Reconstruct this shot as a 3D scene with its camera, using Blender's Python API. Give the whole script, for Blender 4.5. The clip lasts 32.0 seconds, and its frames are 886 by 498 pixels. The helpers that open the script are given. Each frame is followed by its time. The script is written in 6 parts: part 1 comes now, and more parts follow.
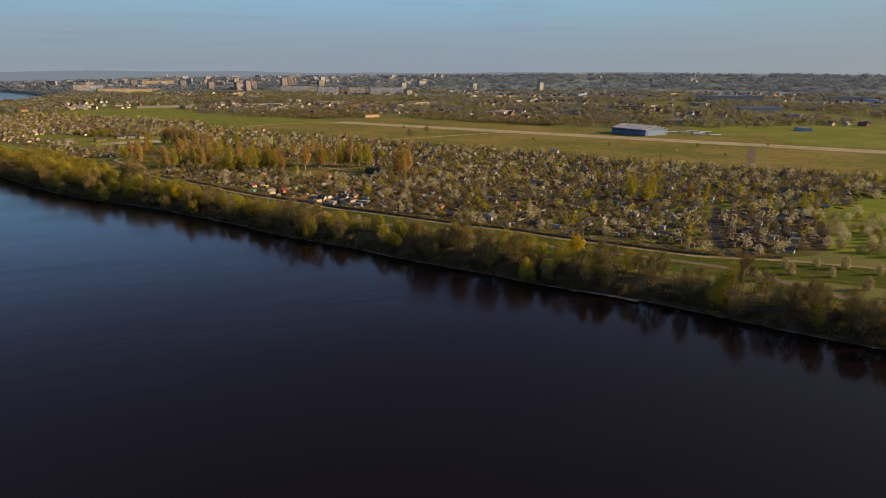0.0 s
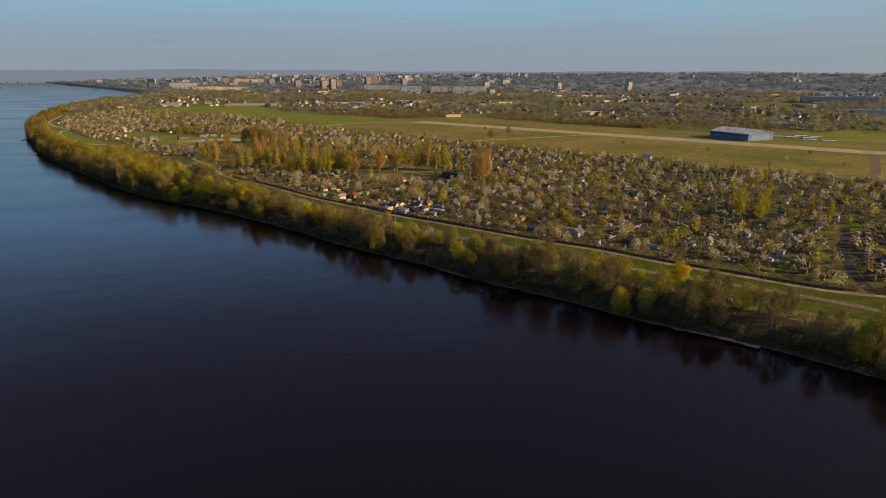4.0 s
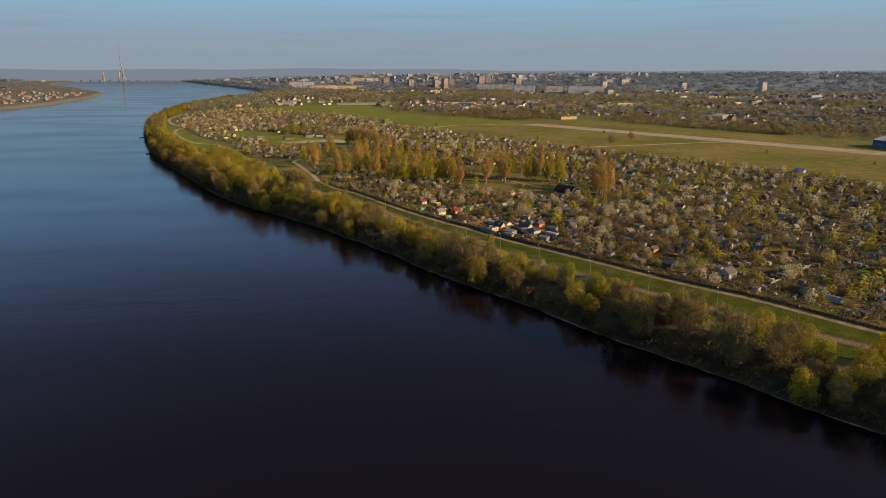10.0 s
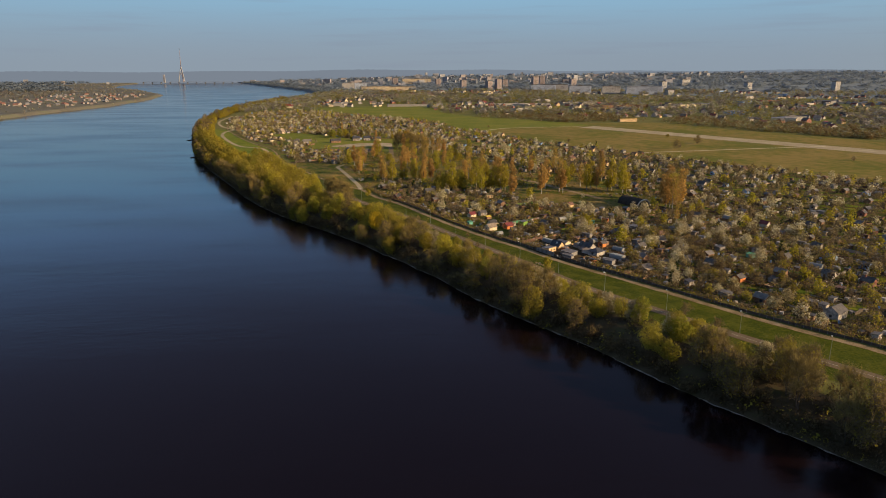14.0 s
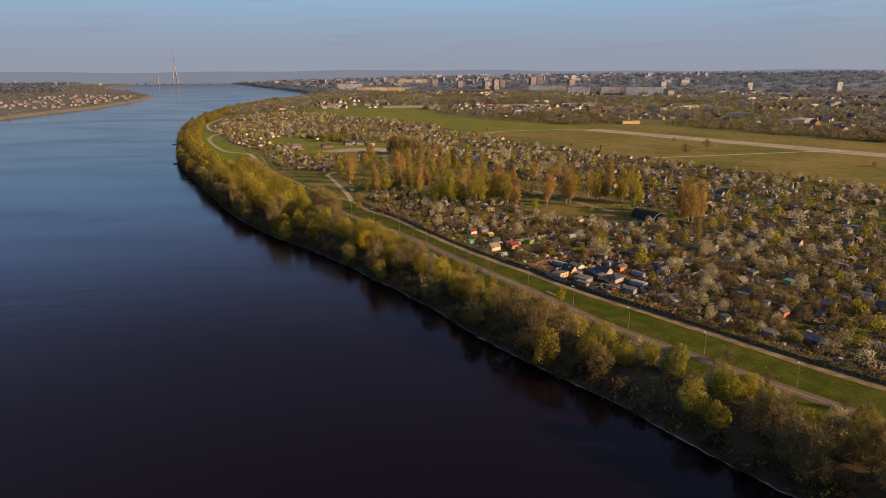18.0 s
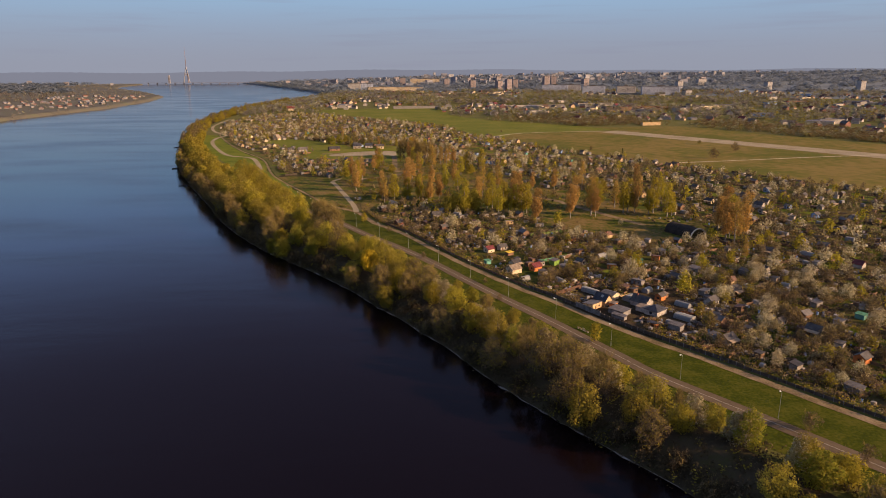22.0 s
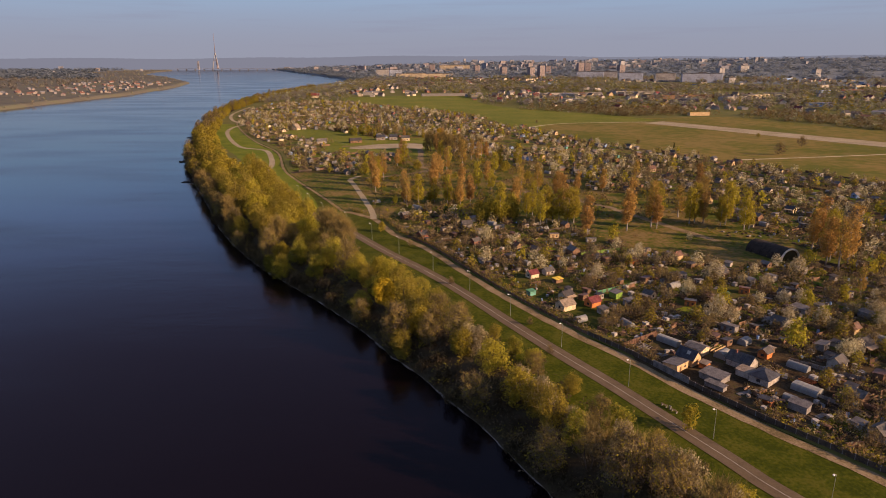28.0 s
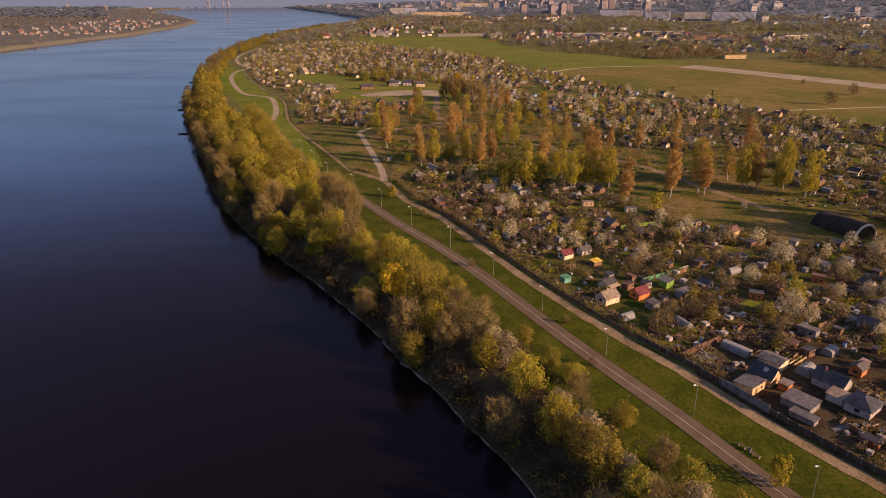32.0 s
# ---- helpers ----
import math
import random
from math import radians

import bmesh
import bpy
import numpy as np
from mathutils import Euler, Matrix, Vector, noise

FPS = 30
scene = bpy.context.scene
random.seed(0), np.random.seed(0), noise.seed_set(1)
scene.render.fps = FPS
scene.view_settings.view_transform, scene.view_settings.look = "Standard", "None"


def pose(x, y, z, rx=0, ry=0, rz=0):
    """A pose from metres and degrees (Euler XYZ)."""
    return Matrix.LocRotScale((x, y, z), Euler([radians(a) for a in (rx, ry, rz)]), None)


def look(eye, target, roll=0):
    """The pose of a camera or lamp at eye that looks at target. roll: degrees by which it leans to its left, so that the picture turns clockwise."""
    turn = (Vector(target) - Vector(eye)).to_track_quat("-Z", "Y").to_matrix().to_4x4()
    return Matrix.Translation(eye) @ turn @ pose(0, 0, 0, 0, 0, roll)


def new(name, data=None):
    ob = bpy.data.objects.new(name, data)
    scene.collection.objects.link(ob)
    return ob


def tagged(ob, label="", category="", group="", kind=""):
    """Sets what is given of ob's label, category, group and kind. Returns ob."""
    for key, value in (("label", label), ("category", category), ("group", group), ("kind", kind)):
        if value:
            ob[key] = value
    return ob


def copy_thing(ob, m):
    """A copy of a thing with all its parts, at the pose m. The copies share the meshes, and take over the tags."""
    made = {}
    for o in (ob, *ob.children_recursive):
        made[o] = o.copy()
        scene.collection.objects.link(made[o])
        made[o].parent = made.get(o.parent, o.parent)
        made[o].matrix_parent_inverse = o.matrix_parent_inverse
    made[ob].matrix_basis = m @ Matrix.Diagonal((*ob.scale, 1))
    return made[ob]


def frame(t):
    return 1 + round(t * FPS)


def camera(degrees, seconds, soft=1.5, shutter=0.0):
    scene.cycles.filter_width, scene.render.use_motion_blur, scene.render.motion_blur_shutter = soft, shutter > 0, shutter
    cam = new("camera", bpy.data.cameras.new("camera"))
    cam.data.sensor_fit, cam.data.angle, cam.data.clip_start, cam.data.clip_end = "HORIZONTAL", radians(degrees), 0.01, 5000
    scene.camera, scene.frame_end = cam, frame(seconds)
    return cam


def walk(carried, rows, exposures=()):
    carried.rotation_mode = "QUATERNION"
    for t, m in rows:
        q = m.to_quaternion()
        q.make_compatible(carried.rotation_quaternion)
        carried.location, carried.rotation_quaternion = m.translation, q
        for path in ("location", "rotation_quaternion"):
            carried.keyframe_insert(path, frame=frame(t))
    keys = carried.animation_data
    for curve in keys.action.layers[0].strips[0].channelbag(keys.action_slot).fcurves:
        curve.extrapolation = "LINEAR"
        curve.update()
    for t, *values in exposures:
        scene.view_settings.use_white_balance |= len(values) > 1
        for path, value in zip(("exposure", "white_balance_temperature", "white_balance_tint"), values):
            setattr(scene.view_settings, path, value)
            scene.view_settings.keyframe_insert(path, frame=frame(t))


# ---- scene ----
cam = camera(67.3, 32.0, soft=0.92)

# seconds, place, heading to the left of +y, tilt, roll
FLIGHT = [
    (0, -38.1, -269.3, 92.5, -24.13, -15.03, 0.16),
    (1, -34.2, -260.4, 92.4, -22.43, -15.05, 0.19),
    (2, -30.3, -251.6, 92.3, -20.61, -15.07, 0.20),
    (3, -26.5, -243.0, 92.2, -18.87, -15.10, 0.24),
    (3.5, -24.9, -238.6, 92.1, -18.01, -15.13, 0.25),
    (5.5, -19.3, -220.7, 91.6, -14.89, -15.10, 0.21),
    (6, -17.9, -216.1, 91.6, -14.17, -15.11, 0.29),
    (7, -15.5, -206.8, 91.7, -12.59, -15.12, 0.32),
    (8, -13.3, -197.2, 91.9, -11.00, -15.16, 0.28),
    (9, -11.2, -187.3, 91.9, -9.38, -15.20, 0.28),
    (10, -9.2, -177.1, 91.8, -7.71, -15.24, 0.20),
    (11, -7.2, -166.9, 91.7, -6.04, -15.25, 0.10),
    (12, -5.8, -156.9, 91.5, -4.42, -15.24, 0.03),
    (12.5, -5.3, -152.1, 91.3, -3.64, -15.24, -0.03),
    (13, -4.7, -147.4, 91.2, -3.25, -15.21, -0.02),
    (13.5, -4.2, -142.8, 91.2, -3.17, -15.22, -0.07),
    (14, -3.8, -138.1, 91.3, -3.20, -15.18, -0.10),
    (14.5, -3.5, -133.3, 91.3, -3.23, -15.18, -0.11),
    (16.5, -2.5, -113.9, 91.9, -3.41, -15.18, -0.09),
    (17, -2.3, -109.1, 91.9, -3.44, -15.18, -0.12),
    (18, -2.0, -99.6, 92.1, -3.49, -15.17, -0.17),
    (19, -1.6, -90.2, 92.1, -3.40, -15.17, -0.17),
    (20, -1.3, -80.7, 92.1, -3.23, -15.16, -0.19),
    (21, -1.0, -71.1, 92.1, -2.89, -15.19, -0.25),
    (22, -0.7, -61.6, 92.0, -2.47, -15.20, -0.27),
    (23, -0.5, -51.5, 91.7, -2.12, -15.23, -0.28),
    (24, -0.3, -40.8, 91.3, -1.75, -15.25, -0.34),
    (25, 0.0, -29.9, 90.9, -1.29, -15.26, -0.32),
    (25.5, 0.1, -24.7, 90.8, -1.07, -15.30, -0.28),
    (27.5, 0.1, -4.8, 90.1, -0.21, -15.61, -0.22),
    (28, 0.0, 0.0, 90.0, -0.00, -16.27, -0.20),
    (29, -0.1, 9.5, 89.9, 0.42, -17.49, -0.21),
    (30, -0.4, 19.1, 90.0, 0.78, -18.70, -0.27),
    (31, -0.8, 28.4, 90.1, 1.11, -19.93, -0.22),
    (32, -1.4, 37.9, 90.2, 1.38, -21.14, -0.26),
]


def aim(x, y, z, heading, tilt, roll):
    return pose(x, y, z, 90 + tilt, 0, heading) @ pose(0, 0, 0, 0, 0, roll)


# seconds, stops, white balance
EXPOSURE = [(0, 0.88, 6600, 12), (14.5, 0.88, 6400, 12), (16.5, 0.90, 6600, 20), (28, 0.92, 6750, 32), (32, 0.92, 6700, 39)]
walk(cam, [(t, aim(*r)) for t, *r in FLIGHT], EXPOSURE)

# ---- sky, sun ----
SUN_UP, SUN_TURN = 19.0, 111.0   # elevation, and turn clockwise from +y
world = bpy.data.worlds.new("sky")
scene.world = world
world.use_nodes = True
wn, wl = world.node_tree.nodes, world.node_tree.links
sky = wn.new("ShaderNodeTexSky")
sky.sky_type, sky.sun_disc = "NISHITA", False
sky.sun_elevation, sky.sun_rotation = radians(SUN_UP), radians(SUN_TURN)
sky.altitude, sky.air_density, sky.dust_density, sky.ozone_density = 90, 1.0, 1.0, 2.0
# pale blue air above the horizon, mauve haze low down
wco, wsep = wn.new("ShaderNodeTexCoord"), wn.new("ShaderNodeSeparateXYZ")
wl.new(wco.outputs["Generated"], wsep.inputs[0])
out = sky.outputs[0]
for z0, z1, f0, f1, tone in ((0.30, 0.85, 0.94, 0.0, (0.66, 0.85, 1.6)), (0.16, 0.40, 0.94, 0.0, (1.3, 2.55, 4.7)), (0.10, 0.24, 0.94, 0.0, (1.02, 2.4, 3.35)), (0.0, 0.19, 0.96, 0.0, (1.12, 1.33, 1.53))):
    fac, mix = wn.new("ShaderNodeMapRange"), wn.new("ShaderNodeMix")
    mix.data_type, fac.interpolation_type = "RGBA", "SMOOTHSTEP"
    for k, v in zip((1, 2, 3, 4), (z0, z1, f0, f1)):
        fac.inputs[k].default_value = v
    wl.new(wsep.outputs[2], fac.inputs[0])
    wl.new(fac.outputs[0], mix.inputs["Factor"])
    wl.new(out, mix.inputs[6])
    mix.inputs[7].default_value = (*tone, 1)
    out = mix.outputs[2]
# thin streaks of cloud low in the sky
stretch, streak, thin, cloud = wn.new("ShaderNodeMapping"), wn.new("ShaderNodeTexNoise"), wn.new("ShaderNodeMapRange"), wn.new("ShaderNodeMix")
cloud.data_type = "RGBA"
stretch.inputs["Scale"].default_value = (3.0, 3.0, 60.0)
streak.inputs["Scale"].default_value, streak.inputs["Detail"].default_value = 1.6, 5
wl.new(wco.outputs["Generated"], stretch.inputs[0])
wl.new(stretch.outputs[0], streak.inputs["Vector"])
for k, v in zip((1, 2, 3, 4), (0.54, 0.74, 0.0, 0.28)):
    thin.inputs[k].default_value = v
wl.new(streak.outputs["Fac"], thin.inputs[0])
wl.new(thin.outputs[0], cloud.inputs["Factor"])
wl.new(out, cloud.inputs[6])
cloud.inputs[7].default_value = (0.98, 1.12, 1.42, 1)
out = cloud.outputs[2]
# paler and warmer on the sun's side
side, pale = wn.new("ShaderNodeMapRange"), wn.new("ShaderNodeMix")
pale.data_type = "RGBA"
for k, v in zip((1, 2, 3, 4), (0.15, 0.95, 0.0, 0.55)):
    side.inputs[k].default_value = v
toward = wn.new("ShaderNodeVectorMath")
toward.operation = "DOT_PRODUCT"
toward.inputs[1].default_value = (math.sin(radians(SUN_TURN)), math.cos(radians(SUN_TURN)), 0)
wl.new(wco.outputs["Generated"], toward.inputs[0])
wl.new(toward.outputs["Value"], side.inputs[0])
wl.new(side.outputs[0], pale.inputs["Factor"])
wl.new(out, pale.inputs[6])
pale.inputs[7].default_value = (1.46, 1.60, 1.42, 1)
wl.new(pale.outputs[2], wn["Background"].inputs[0])
wn["Background"].inputs[1].default_value = 0.13

sun = new("sun", bpy.data.lights.new("sun", "SUN"))
sun.data.energy, sun.data.angle, sun.data.color = 5.0, radians(0.8), (1.0, 0.745, 0.45)
to_sun = Vector((math.sin(radians(SUN_TURN)) * math.cos(radians(SUN_UP)),
                 math.cos(radians(SUN_TURN)) * math.cos(radians(SUN_UP)), math.sin(radians(SUN_UP))))
sun.matrix_world = look(to_sun * 500, (0, 0, 0))

# ---- materials ----


def material(name, colors, scale=0.5, fine=6.0, rough=0.85, bump=0.0, metal=0.0, spread=0.0, island=0.0, leafy=0.0,
             spec=0.04, coords="Object", contrast=1.0):
    """Noise of two sizes runs through the colours; spread varies whole objects, island varies loose pieces."""
    m = bpy.data.materials.new(name)
    m.use_nodes = True
    n, l = m.node_tree.nodes, m.node_tree.links
    bsdf = n["Principled BSDF"]
    co = n.new("ShaderNodeTexCoord")
    big, small = n.new("ShaderNodeTexNoise"), n.new("ShaderNodeTexNoise")
    big.inputs["Scale"].default_value, small.inputs["Scale"].default_value = scale, scale * fine
    big.inputs["Detail"].default_value = small.inputs["Detail"].default_value = 4
    for k in (big, small):
        l.new(co.outputs[coords], k.inputs["Vector"])
    add = n.new("ShaderNodeMath")
    add.operation = "MULTIPLY_ADD"
    add.inputs[1].default_value = 0.45
    l.new(small.outputs["Fac"], add.inputs[0])
    half = n.new("ShaderNodeMath")
    half.operation, half.inputs[1].default_value = "MULTIPLY", 0.55
    l.new(big.outputs["Fac"], half.inputs[0])
    l.new(half.outputs[0], add.inputs[2])
    ramp = n.new("ShaderNodeValToRGB")
    e = ramp.color_ramp.elements
    while len(e) < len(colors):
        e.new(0.5)
    for k, c in enumerate(colors):
        e[k].position = 0.5 + 0.34 / contrast * (k / max(1, len(colors) - 1) - 0.5)
        e[k].color = (*c, 1)
    l.new(add.outputs[0], ramp.inputs[0])
    out = ramp.outputs[0]
    for amount, node, socket in ((spread, "ShaderNodeObjectInfo", "Random"), (island, "ShaderNodeNewGeometry", "Random Per Island")):
        if amount:
            info, hsv, remap = n.new(node), n.new("ShaderNodeHueSaturation"), n.new("ShaderNodeMapRange")
            remap.inputs[3].default_value, remap.inputs[4].default_value = 1 - amount, 1 + amount
            l.new(info.outputs[socket], remap.inputs[0])
            l.new(remap.outputs[0], hsv.inputs["Value"])
            l.new(out, hsv.inputs["Color"])
            if node == "ShaderNodeObjectInfo":
                hue = n.new("ShaderNodeMapRange")
                hue.inputs[3].default_value, hue.inputs[4].default_value = 0.5 - amount * 0.05, 0.5 + amount * 0.05
                l.new(info.outputs[socket], hue.inputs[0])
                l.new(hue.outputs[0], hsv.inputs["Hue"])
            out = hsv.outputs[0]
    l.new(out, bsdf.inputs["Base Color"])
    bsdf.inputs["Roughness"].default_value = rough
    bsdf.inputs["Metallic"].default_value = metal
    bsdf.inputs["Specular IOR Level"].default_value = spec
    if bump:
        b = n.new("ShaderNodeBump")
        b.inputs["Strength"].default_value, b.inputs["Distance"].default_value = bump, 0.3
        l.new(add.outputs[0], b.inputs["Height"])
        l.new(b.outputs[0], bsdf.inputs["Normal"])
    if leafy:
        tr, mix = n.new("ShaderNodeBsdfTranslucent"), n.new("ShaderNodeMixShader")
        mix.inputs[0].default_value = leafy
        l.new(out, tr.inputs[0])
        l.new(bsdf.outputs[0], mix.inputs[1])
        l.new(tr.outputs[0], mix.inputs[2])
        l.new(mix.outputs[0], n["Material Output"].inputs[0])
    return m


def leaf(name, a, b, c, island=0.14):
    return material(name, (a, b, c), scale=0.25, fine=5, rough=0.9, spread=0.16, island=island, leafy=0.36, spec=0.03)


LEAF = {
    "olive": leaf("olive_spring_leaves", (0.168, 0.135, 0.019), (0.24, 0.193, 0.027), (0.31, 0.25, 0.038)),
    "green": leaf("fresh_green_leaves", (0.12, 0.12, 0.014), (0.175, 0.17, 0.02), (0.24, 0.22, 0.028)),
    "yellow": leaf("yellow_catkin_leaves", (0.28, 0.182, 0.014), (0.36, 0.24, 0.017), (0.44, 0.30, 0.022)),
    "brown": leaf("budding_brown_twigs", (0.135, 0.092, 0.04), (0.185, 0.126, 0.056), (0.235, 0.162, 0.076)),
    "orange": leaf("orange_birch_buds", (0.30, 0.168, 0.05), (0.37, 0.21, 0.062), (0.43, 0.265, 0.075)),
    "lime": leaf("yellow_green_birch_leaves", (0.24, 0.198, 0.020), (0.305, 0.252, 0.026), (0.37, 0.308, 0.036)),
    "white": leaf("white_blossom", (0.33, 0.28, 0.16), (0.45, 0.39, 0.23), (0.57, 0.51, 0.32)),
    "cream": leaf("cream_blossom", (0.20, 0.155, 0.075), (0.28, 0.225, 0.112), (0.36, 0.30, 0.155)),
    # bare brown twigs, darkened further to paint shade between bank trees
    "thicket": leaf("shade_dark_thicket", (0.045, 0.033, 0.018), (0.068, 0.05, 0.027), (0.095, 0.07, 0.036)),
    "twig": leaf("grey_brown_twigs", (0.098, 0.072, 0.042), (0.142, 0.106, 0.06), (0.19, 0.145, 0.083)),
    "dark": leaf("dark_evergreen", (0.02, 0.03, 0.010), (0.032, 0.045, 0.014), (0.045, 0.06, 0.018)),
    # the next three carry aerial haze in their leaf colours
    "far": leaf("hazed_woods", (0.235, 0.23, 0.135), (0.285, 0.277, 0.165), (0.335, 0.325, 0.195), 0.08),
    "mauve": leaf("hazed_bare_woods", (0.195, 0.168, 0.132), (0.24, 0.21, 0.165), (0.285, 0.25, 0.195), 0.08),
    "grey": leaf("hazed_forest", (0.15, 0.175, 0.19), (0.175, 0.20, 0.21), (0.20, 0.225, 0.225), 0.05),
}
TWIG = material("pale_bare_twigs", ((0.17, 0.125, 0.04), (0.24, 0.175, 0.058)), scale=2)
BARK = material("grey_brown_bark", ((0.05, 0.04, 0.03), (0.10, 0.08, 0.06)), scale=3)
BIRCH = material("white_birch_bark", ((0.16, 0.14, 0.11), (0.28, 0.25, 0.21), (0.34, 0.31, 0.26)), scale=2)

GROUND = material("rough_spring_ground", ((0.075, 0.078, 0.018), (0.10, 0.095, 0.025), (0.13, 0.11, 0.035)), scale=0.035, fine=14, bump=0.4)
SOIL = material("allotment_soil_and_grass", ((0.032, 0.042, 0.005), (0.058, 0.062, 0.010), (0.072, 0.054, 0.017), (0.115, 0.082, 0.034)), scale=0.075, fine=11, bump=0.6, contrast=1.5)
LAWN = material("spring_lawn", ((0.075, 0.098, 0.006), (0.10, 0.122, 0.009), (0.15, 0.14, 0.016)), scale=0.06, fine=12, bump=0.6, contrast=1.5)
STRIP = material("mown_verge_grass", ((0.030, 0.038, 0.002), (0.045, 0.053, 0.003), (0.068, 0.066, 0.007)), scale=0.15, fine=8, bump=0.8, contrast=1.6)
DRY = material("dry_brown_meadow", ((0.045, 0.058, 0.006), (0.08, 0.08, 0.012), (0.13, 0.092, 0.026), (0.165, 0.112, 0.04)), scale=0.06, fine=9, bump=0.6, contrast=1.7)
FIELD = material("airfield_grass", ((0.086, 0.088, 0.012), (0.118, 0.10, 0.017), (0.142, 0.108, 0.024), (0.168, 0.12, 0.032)), scale=0.011, fine=11, bump=0.4, contrast=2.0)
FIELD_GREEN = material("green_field_grass", ((0.088, 0.103, 0.011), (0.118, 0.122, 0.015), (0.15, 0.138, 0.022)), scale=0.018, fine=9, bump=0.4, contrast=1.5)
ASPHALT = material("worn_tan_asphalt", ((0.088, 0.063, 0.037), (0.112, 0.080, 0.047), (0.138, 0.10, 0.062)), scale=0.25, fine=10, bump=0.15)
DIRT = material("pale_gravel_road", ((0.11, 0.08, 0.036), (0.185, 0.13, 0.066), (0.25, 0.182, 0.10)), scale=0.2, fine=9, bump=0.5, contrast=1.5)
DARKROAD = material("dark_asphalt_lane", ((0.022, 0.020, 0.019), (0.036, 0.032, 0.030)), scale=0.3)
CONCRETE = material("old_runway_concrete", ((0.21, 0.17, 0.10), (0.265, 0.212, 0.128), (0.315, 0.255, 0.16)), scale=0.05, fine=10, contrast=1.4)
TRACK = material("pale_trodden_track", ((0.30, 0.25, 0.15), (0.38, 0.32, 0.20), (0.44, 0.37, 0.25)), scale=0.1)
LINE = material("worn_white_paint", ((0.30, 0.27, 0.22), (0.45, 0.41, 0.35)), scale=1.0)
SHORE = material("pale_shore_foam", ((0.09, 0.075, 0.055), (0.20, 0.17, 0.135), (0.33, 0.29, 0.24)), scale=0.4)
YARD = material("trodden_yard_soil", ((0.026, 0.017, 0.009), (0.044, 0.030, 0.015), (0.07, 0.048, 0.026), (0.045, 0.042, 0.009)), scale=0.25, fine=6, bump=0.6, contrast=1.5)
# haze is mixed into this far ground's base colour
FARLAND = material("hazed_wooded_land", ((0.11, 0.125, 0.128), (0.14, 0.155, 0.155), (0.17, 0.185, 0.175)), scale=0.006, fine=9, contrast=1.6)
# opposite bank's grass, its base colour greyed to give haze
FARBANK = material("hazed_far_bank_grass", ((0.085, 0.078, 0.058), (0.115, 0.103, 0.076), (0.11, 0.108, 0.066)), scale=0.008, fine=8, contrast=1.6)
EARTH = material("bare_river_bank", ((0.038, 0.028, 0.016), (0.06, 0.045, 0.025), (0.055, 0.05, 0.018)), scale=0.15, bump=0.6)


def paint(name, c, rough=0.6, wear=0.28, metal=0.0, scale=0.7):
    lo = tuple(v * (1 - wear * 1.8) for v in c)
    return material(name, (lo, c, tuple(min(0.85, v * (1 + wear)) for v in c)), scale=scale, fine=7, rough=rough, bump=0.25, metal=metal, spec=0.2, contrast=1.5)


WALLS = {
    "white": paint("weathered_white_boards", (0.32, 0.285, 0.235)),
    "grey": paint("grey_weathered_boards", (0.22, 0.19, 0.155)),
    "brown": paint("brown_stained_boards", (0.16, 0.09, 0.05)),
    "ochre": paint("ochre_plaster", (0.42, 0.29, 0.15)),
    "orange": paint("bright_orange_boards", (0.42, 0.14, 0.04)),
    "green": paint("lime_green_boards", (0.14, 0.24, 0.035)),
    "blue": paint("pale_blue_boards", (0.20, 0.30, 0.45)),
    "teal": paint("teal_boards", (0.09, 0.24, 0.18)),
    "red": paint("red_brick_wall", (0.22, 0.09, 0.06)),
    "cream": paint("cream_plaster", (0.50, 0.40, 0.25)),
    "concrete": paint("grey_concrete_wall", (0.185, 0.168, 0.148)),
}
ROOFS = {
    "slate": paint("grey_corrugated_slate", (0.072, 0.063, 0.054)),
    "pale": paint("pale_corrugated_sheet", (0.12, 0.105, 0.09)),
    "tar": paint("tar_paper_roof", (0.045, 0.04, 0.037)),
    "rust": paint("rusty_sheet_roof", (0.13, 0.07, 0.045)),
    "red": paint("red_metal_roof", (0.13, 0.03, 0.028)),
    "blue": paint("blue_metal_roof", (0.06, 0.16, 0.42)),
    "tan": paint("tan_sheet_roof", (0.21, 0.16, 0.11)),
    "black": paint("dark_blue_grey_tiles", (0.045, 0.045, 0.05)),
    "yellow": paint("yellow_plastic_roof", (0.62, 0.42, 0.04)),
    "green": paint("green_metal_roof", (0.07, 0.20, 0.10)),
}
GLASS = material("dark_window_glass", ((0.02, 0.022, 0.026), (0.035, 0.038, 0.044)), rough=0.08, spec=0.6)
FILM = material("milky_greenhouse_film", ((0.16, 0.155, 0.142), (0.23, 0.225, 0.205)), rough=0.35, scale=1.0)
WOOD = material("raw_timber", ((0.20, 0.14, 0.08), (0.32, 0.23, 0.14), (0.4, 0.3, 0.2)), scale=1.5)
METAL = material("galvanised_steel", ((0.20, 0.22, 0.17), (0.28, 0.30, 0.24)), rough=0.5, metal=0.4)
LAMPHEAD = paint("white_lamp_head", (0.55, 0.54, 0.50), rough=0.3)
BED = material("dug_garden_bed", ((0.035, 0.024, 0.014), (0.06, 0.042, 0.026), (0.085, 0.062, 0.04)), scale=0.6, island=0.3)
FENCE = paint("dark_weathered_fence", (0.08, 0.06, 0.042))

